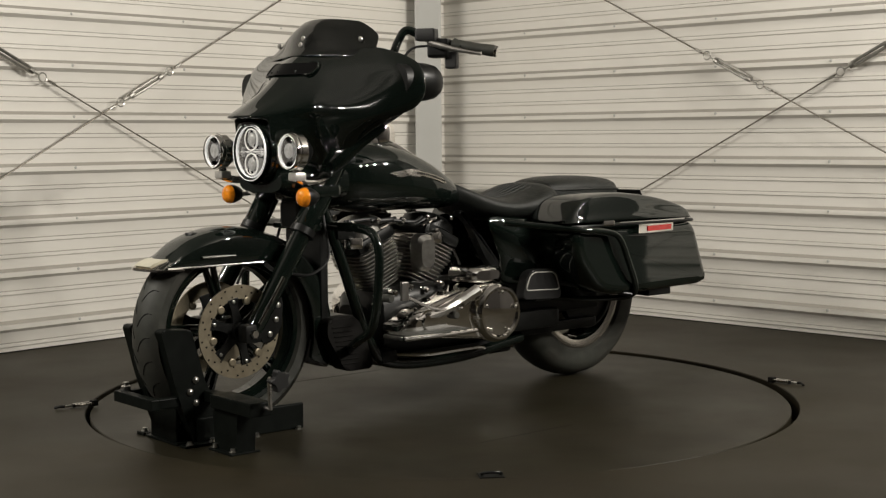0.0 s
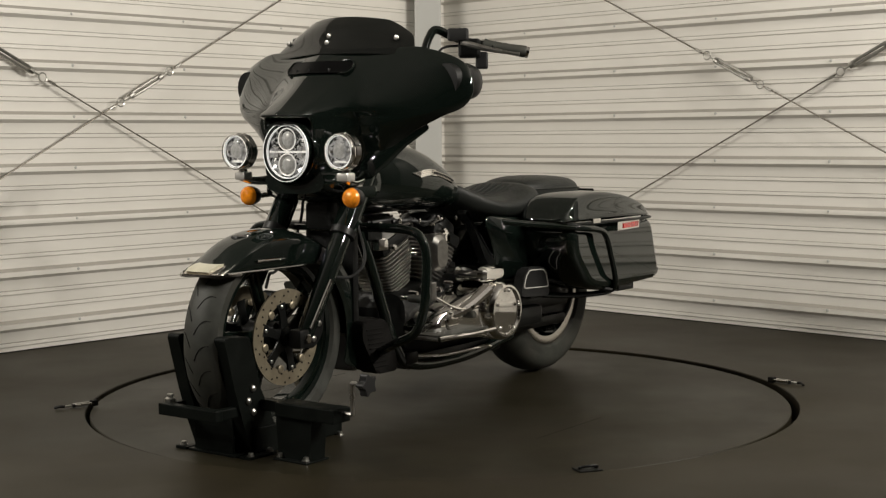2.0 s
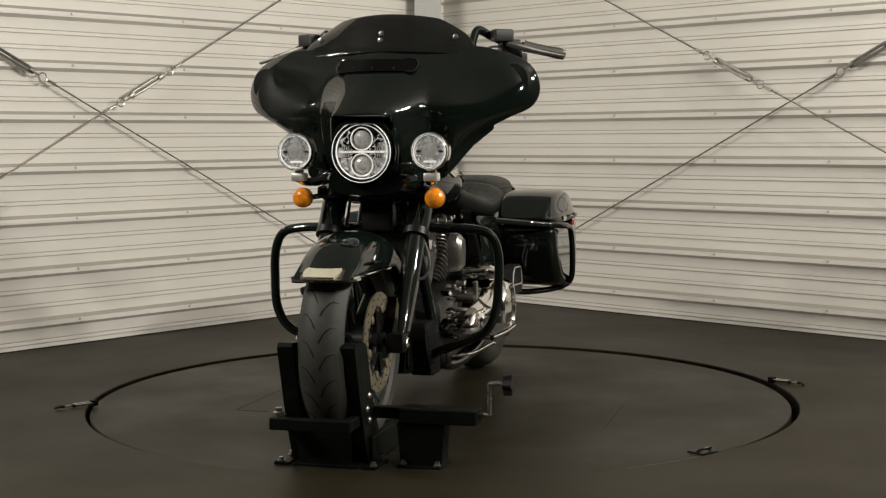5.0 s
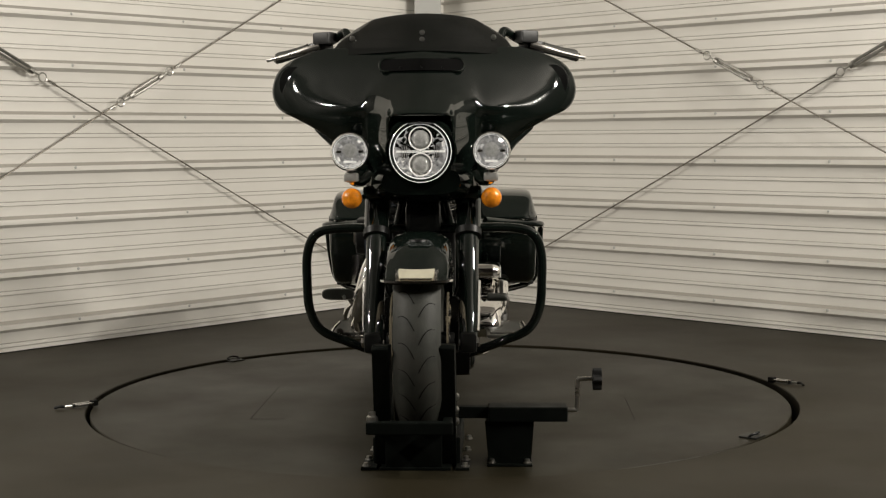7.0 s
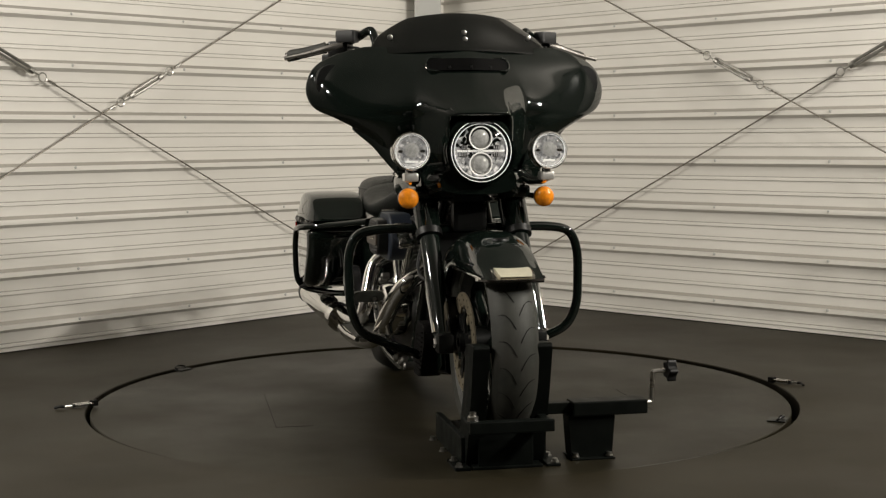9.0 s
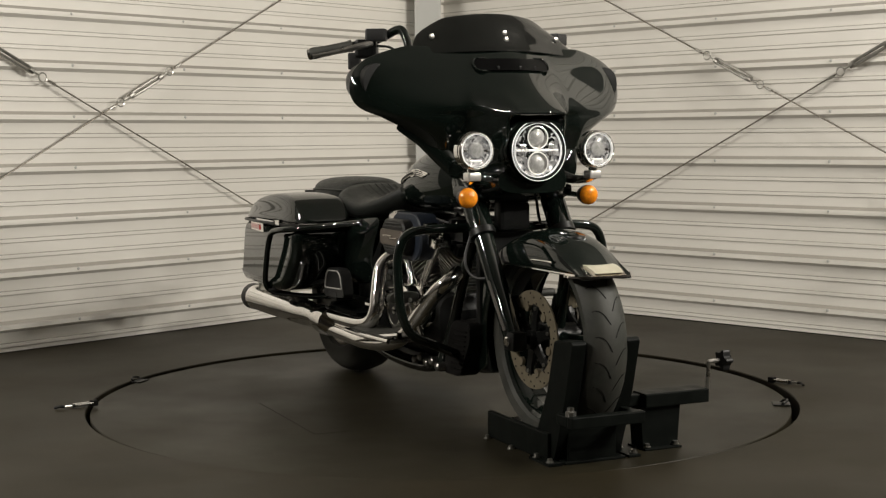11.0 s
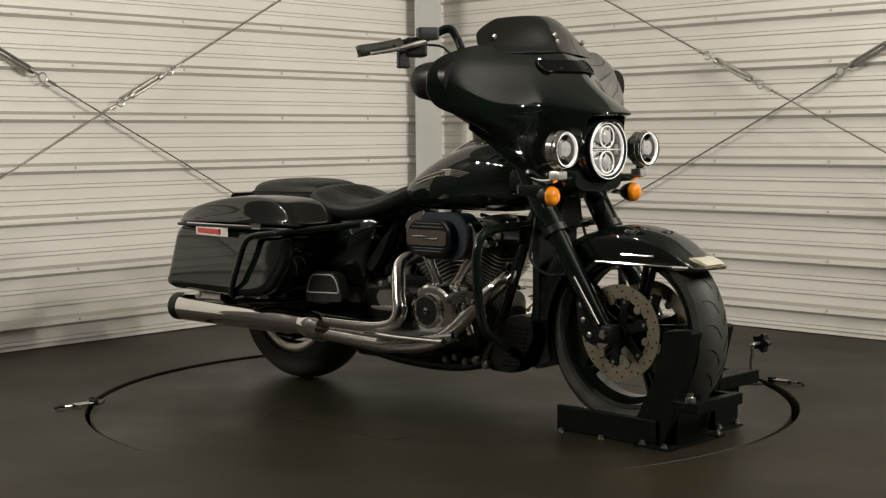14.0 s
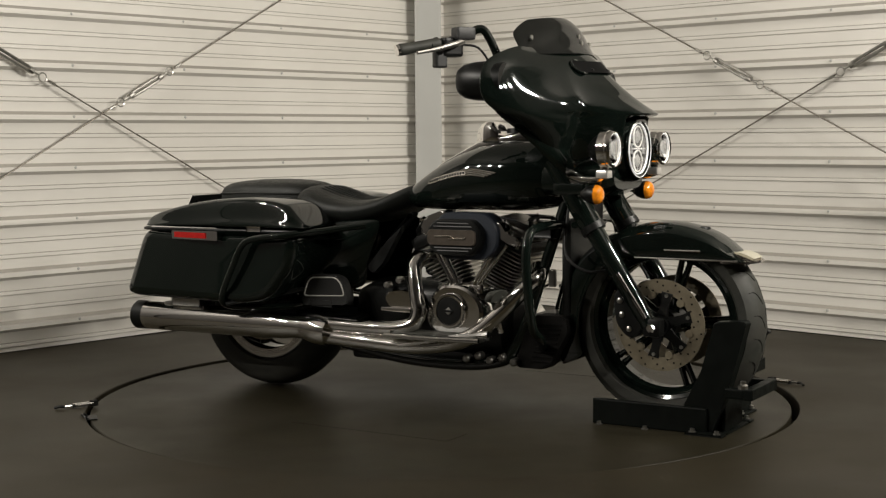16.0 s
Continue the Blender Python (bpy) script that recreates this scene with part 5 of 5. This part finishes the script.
for x0, x1 in ((0.165, 0.075), (0.185, 0.105), (0.235, 0.335), (0.255, 0.365)):
    pr = part("push_rod_tube", tube([(x0, -0.15, 0.43), (x1, -0.145, 0.575)], 0.0085, 12, 1), CHROME, bike)
    part("lifter_cap", tube([(x0 + 0.004, -0.15, 0.425), (x0 - (x0 - x1) * 0.13, -0.15, 0.45)], 0.014, 12, 1), CHROME, pr)
for x in (0.16, 0.25):
    part("lifter_block", box(x - 0.035, -0.17, 0.405, x + 0.035, -0.12, 0.438, 0.008), CHROME, bike)

ex = part("exhaust_rear_header", tube([(0.06, -0.12, 0.525), (0.048, -0.17, 0.52), (0.043, -0.21, 0.485), (0.066, -0.235, 0.40), (0.083, -0.248, 0.345), (0.066, -0.26, 0.305), (0.005, -0.272, 0.288), (-0.1, -0.28, 0.286), (-0.27, -0.285, 0.288)], 0.026, 20, 6), CHROME, bike, "chrome heat-shielded exhaust header")
part("exhaust_front_header", tube([(0.47, -0.12, 0.5), (0.485, -0.17, 0.47), (0.45, -0.2, 0.43), (0.37, -0.225, 0.345), (0.29, -0.235, 0.28), (0.2, -0.25, 0.245), (0.05, -0.27, 0.23), (-0.1, -0.28, 0.236), (-0.27, -0.285, 0.245)], 0.027, 20, 6), CHROME, bike, "chrome heat-shielded front exhaust header")
part("exhaust_crossover", tube([(-0.26, -0.285, 0.262), (-0.31, -0.288, 0.268), (-0.36, -0.29, 0.275)], 0.05, 24, 3, radii=[0.05, 0.053, 0.045]), CHROME, bike)
muf = part("muffler", tube([(-0.33, -0.29, 0.272), (-0.4, -0.292, 0.274), (-0.5, -0.294, 0.275), (-0.8, -0.295, 0.276), (-1.075, -0.295, 0.276)], 0.05, 28, 4, radii=[0.042, 0.043, 0.05, 0.0525, 0.0525]), CHROME, bike, "long chrome slip-on muffler")
part("muffler_tip", lathe([(0.0, 0.0535), (-0.045, 0.0545), (-0.052, 0.05), (-0.05, 0.042), (0.0, 0.04)], (-1.075, -0.295, 0.276), "x", 32, None, True), SATIN, muf, "black end cap")
part("muffler_core", lathe([(0.0, 0.042), (-0.02, 0.04), (-0.021, 0.0)], (-1.075, -0.295, 0.276), "x", 24), GAP, muf)
part("muffler_bracket", box(-0.98, -0.32, 0.322, -0.86, -0.28, 0.335, 0.004), ZINC, muf)
part("heat_shield_edge", tube([(0.0, -0.278, 0.263), (-0.12, -0.285, 0.26), (-0.265, -0.29, 0.265)], 0.004, 8, 3), STEEL, ex)
part("shield_strap", tube([(0.37, -0.29, 0.292), (0.2, -0.3, 0.268), (0.03, -0.3, 0.235)], 0.008, 8, 4, radii=[0.011, 0.009, 0.006]), CHROME, bike, "bright brake rod")
part("transmission_cover", plate(rounded([(-0.08, 0.36), (-0.08, 0.40), (-0.02, 0.41), (0.04, 0.40), (0.05, 0.345), (0.0, 0.33)], 0.012), -0.2, -0.14, 0.006), CHROME, bike, "chrome transmission side cover")
part("brake_pedal", box(-0.09, -0.22, 0.335, 0.03, -0.2, 0.352, 0.005), CHROME, bike)
for x, z in ((-0.05, 0.44), (0.12, 0.42), (-0.1, 0.42)):
    part("bolt", lathe([(-0.14, 0.012), (-0.165, 0.012), (-0.17, 0.007), (-0.17, 0)], (x, 0, z), "y", 8), ZINC, bike)
for k in range(5):
    part("lower_bolt", lathe([(-0.14, 0.014), (-0.17, 0.014), (-0.175, 0.009), (-0.175, 0)], (0.22 + 0.045 * k, 0, 0.185 + 0.012 * (k % 2)), "y", 10), ALU, bike)
part("oil_filter", lathe([(0.0, 0.036), (0.09, 0.038), (0.1, 0.03), (0.1, 0)], (0.36, 0, 0.26), "x", 24), SATIN, bike)

# ---- the wheel chock ----
chock = new("wheel_chock")
tagged(chock, "black steel wheel chock with crank arm, bolted to the turntable", "wheel chock")
base = part("base_channel", box(0.67, -0.125, 0.0, 1.06, -0.105, 0.082, 0.004), POWDER, chock)
part("base_channel", box(0.67, 0.105, 0.0, 1.06, 0.125, 0.082, 0.004), POWDER, chock)
part("base_plate", box(0.66, -0.1, 0.0, 1.12, 0.1, 0.008, 0.002), POWDER, chock)
for sd in (1, -1):
    cheek = rounded([(0.99, 0.0), (1.095, 0.0), (1.13, 0.09), (1.165, 0.2), (1.205, 0.355), (1.195, 0.363), (1.1, 0.355), (1.06, 0.2), (1.0, 0.08)], 0.012, 3)
    cheek = [(x - (0.032 if sd > 0 else 0.022), z) for x, z in cheek]
    part("cheek_plate", plate(cheek, sd * 0.0675, sd * 0.114, 0.004), POWDER, chock, "tall black cheek plate beside the tyre")
    part("foot_flange", box(1.0, sd * 0.112, 0.0, 1.12, sd * 0.152, 0.008, 0.002), POWDER, chock)
part("front_panel", box(1.098, -0.085, 0.006, 1.108, 0.075, 0.11, 0.003), POWDER, chock)
cross = part("cross_bar", box(1.18, -0.13, 0.12, 1.21, 0.11, 0.155, 0.004), POWDER, chock, "black square cross bar in front of the tyre")
part("cross_bar_arm", box(1.12, -0.13, 0.122, 1.182, -0.1, 0.153, 0.004), POWDER, chock)
part("cross_bar_arm", box(1.1, 0.08, 0.122, 1.182, 0.106, 0.153, 0.004), POWDER, chock)
part("adjuster_nut", lathe([(0.153, 0.016), (0.165, 0.016), (0.169, 0.01), (0.178, 0.01), (0.178, 0)], (1.175, -0.115, 0), "z", 8), ZINC, chock)
part("inner_arm", box(1.0, 0.12, 0.132, 1.035, 0.22, 0.165, 0.003), POWDER, chock)
part("outrigger_arm", box(0.99, 0.205, 0.128, 1.065, 0.43, 0.17, 0.004), POWDER, chock, "black square outrigger arm")
leg = part("outrigger_leg", plate(rounded([(0.205, 0.0), (0.325, 0.0), (0.335, 0.128), (0.195, 0.128)], 0.004), 0.985, 1.05, 0.003, None, "x"), POWDER, chock)
part("outrigger_foot", box(0.97, 0.2, 0.0, 1.07, 0.33, 0.006, 0.002), POWDER, chock)
part("crank_rod", tube([(1.015, 0.42, 0.153), (1.015, 0.455, 0.153), (1.015, 0.458, 0.158), (1.018, 0.46, 0.235), (1.018, 0.465, 0.243), (1.02, 0.5, 0.245)], 0.0065, 10, 3), STEEL, chock, "bent steel crank handle")
star = [(1.02 + (0.026 + 0.008 * math.cos(5 * a)) * math.cos(a), 0.245 + (0.026 + 0.008 * math.cos(5 * a)) * math.sin(a)) for a in (2 * math.pi * k / 40 for k in range(40))]
part("crank_knob", plate(star, 0.502, 0.528, 0.003), PLASTIC, chock, "black star knob")
part("ramp_saddle", skin([[Vector((x, y, z)) for y, z in ((-0.09, zz), (0.09, zz), (0.09, zz - 0.012), (-0.09, zz - 0.012))] for x, zz in ((0.68, 0.055), (0.76, 0.03), (0.82, 0.011), (0.95, 0.011), (1.0, 0.025), (1.08, 0.07))]), STEEL, chock)
for x, y, z, ax in ((1.02, 0.14, 0.008, "z"), (1.1, 0.14, 0.008, "z"), (1.02, -0.14, 0.008, "z"), (1.1, -0.14, 0.008, "z"), (1.055, 0.215, 0.008, "z"), (1.055, 0.315, 0.008, "z"), (0.7, -0.14, 0.0, "z"), (0.86, -0.14, 0.0, "z"), (0.7, 0.14, 0.0, "z"), (0.86, 0.14, 0.0, "z")):
    part("bolt", lathe([(0, 0.012), (0.003, 0.012), (0.003, 0.008), (0.011, 0.008), (0.012, 0.005)], (x, y, z), ax, 8), ZINC, chock)
for sd in (1,):
    for x, z in ((1.06, 0.2), (1.08, 0.165), (1.06, 0.13)):
        part("bolt", lathe([(0, 0.011), (sd * 0.004, 0.011), (sd * 0.008, 0.007), (sd * 0.01, 0)], (x, sd * 0.114, z), "y", 8), ZINC, chock)


# ---- tie-down rings on the turntable ----
def tie_ring(x, y):
    root = new("tie_down_ring")
    yaw = math.degrees(math.atan2(y, x))
    tagged(root, "small dark steel tie-down ring on the turntable edge", "tie-down ring", "tie-down rings")
    part("base", box(-0.03, -0.035, 0.0, 0.03, 0.035, 0.005, 0.002), SATIN, root)
    part("loop", tube([(0.0, -0.024, 0.004), (0.01, -0.026, 0.012), (0.02, 0.0, 0.016), (0.01, 0.026, 0.012), (0.0, 0.024, 0.004)], 0.004, 8, 4), SATIN, root)
    return root, pose(x, y, 0, 0, 0, yaw)


RINGS = [tie_ring(0.662, 0.998), tie_ring(-0.833, -0.912)]
# short open joints between the turntable's deck plates
for x0, y0, x1, y1 in ((-0.2, -0.62, 0.4, -0.62), (0.4, -0.62, 0.4, -0.5), (0.0, 0.66, 0.4, 0.66)):
    part("deck_joint", tube([(x0, y0, 0.0), (x1, y1, 0.0)], 0.0009, 5, 1), GAP, turntable)


# ---- what turns ----
def motions():
    times = [0.5 * k for k in range(33)]

    def yaw(t):
        return -92.717 + 6.768 * (t - 7) + 0.0045 * (t - 7) ** 2

    walk(bike, [(t, pose(0, 0, 0, 0, 0, yaw(t)) @ pose(0.71, -0.02, 0, 0, 0, 1.25) @ pose(-0.71, 0, 0)) for t in times])
    walk(chock, [(t, pose(0, 0, 0, 0, 0, yaw(t)) @ pose(0, -0.02, 0)) for t in times])
    walk(turntable, [(t, pose(0, 0, 0, 0, 0, yaw(t))) for t in times])
    for ring, m in RINGS:
        walk(ring, [(t, pose(0, 0, 0, 0, 0, yaw(t)) @ m) for t in times])


motions()
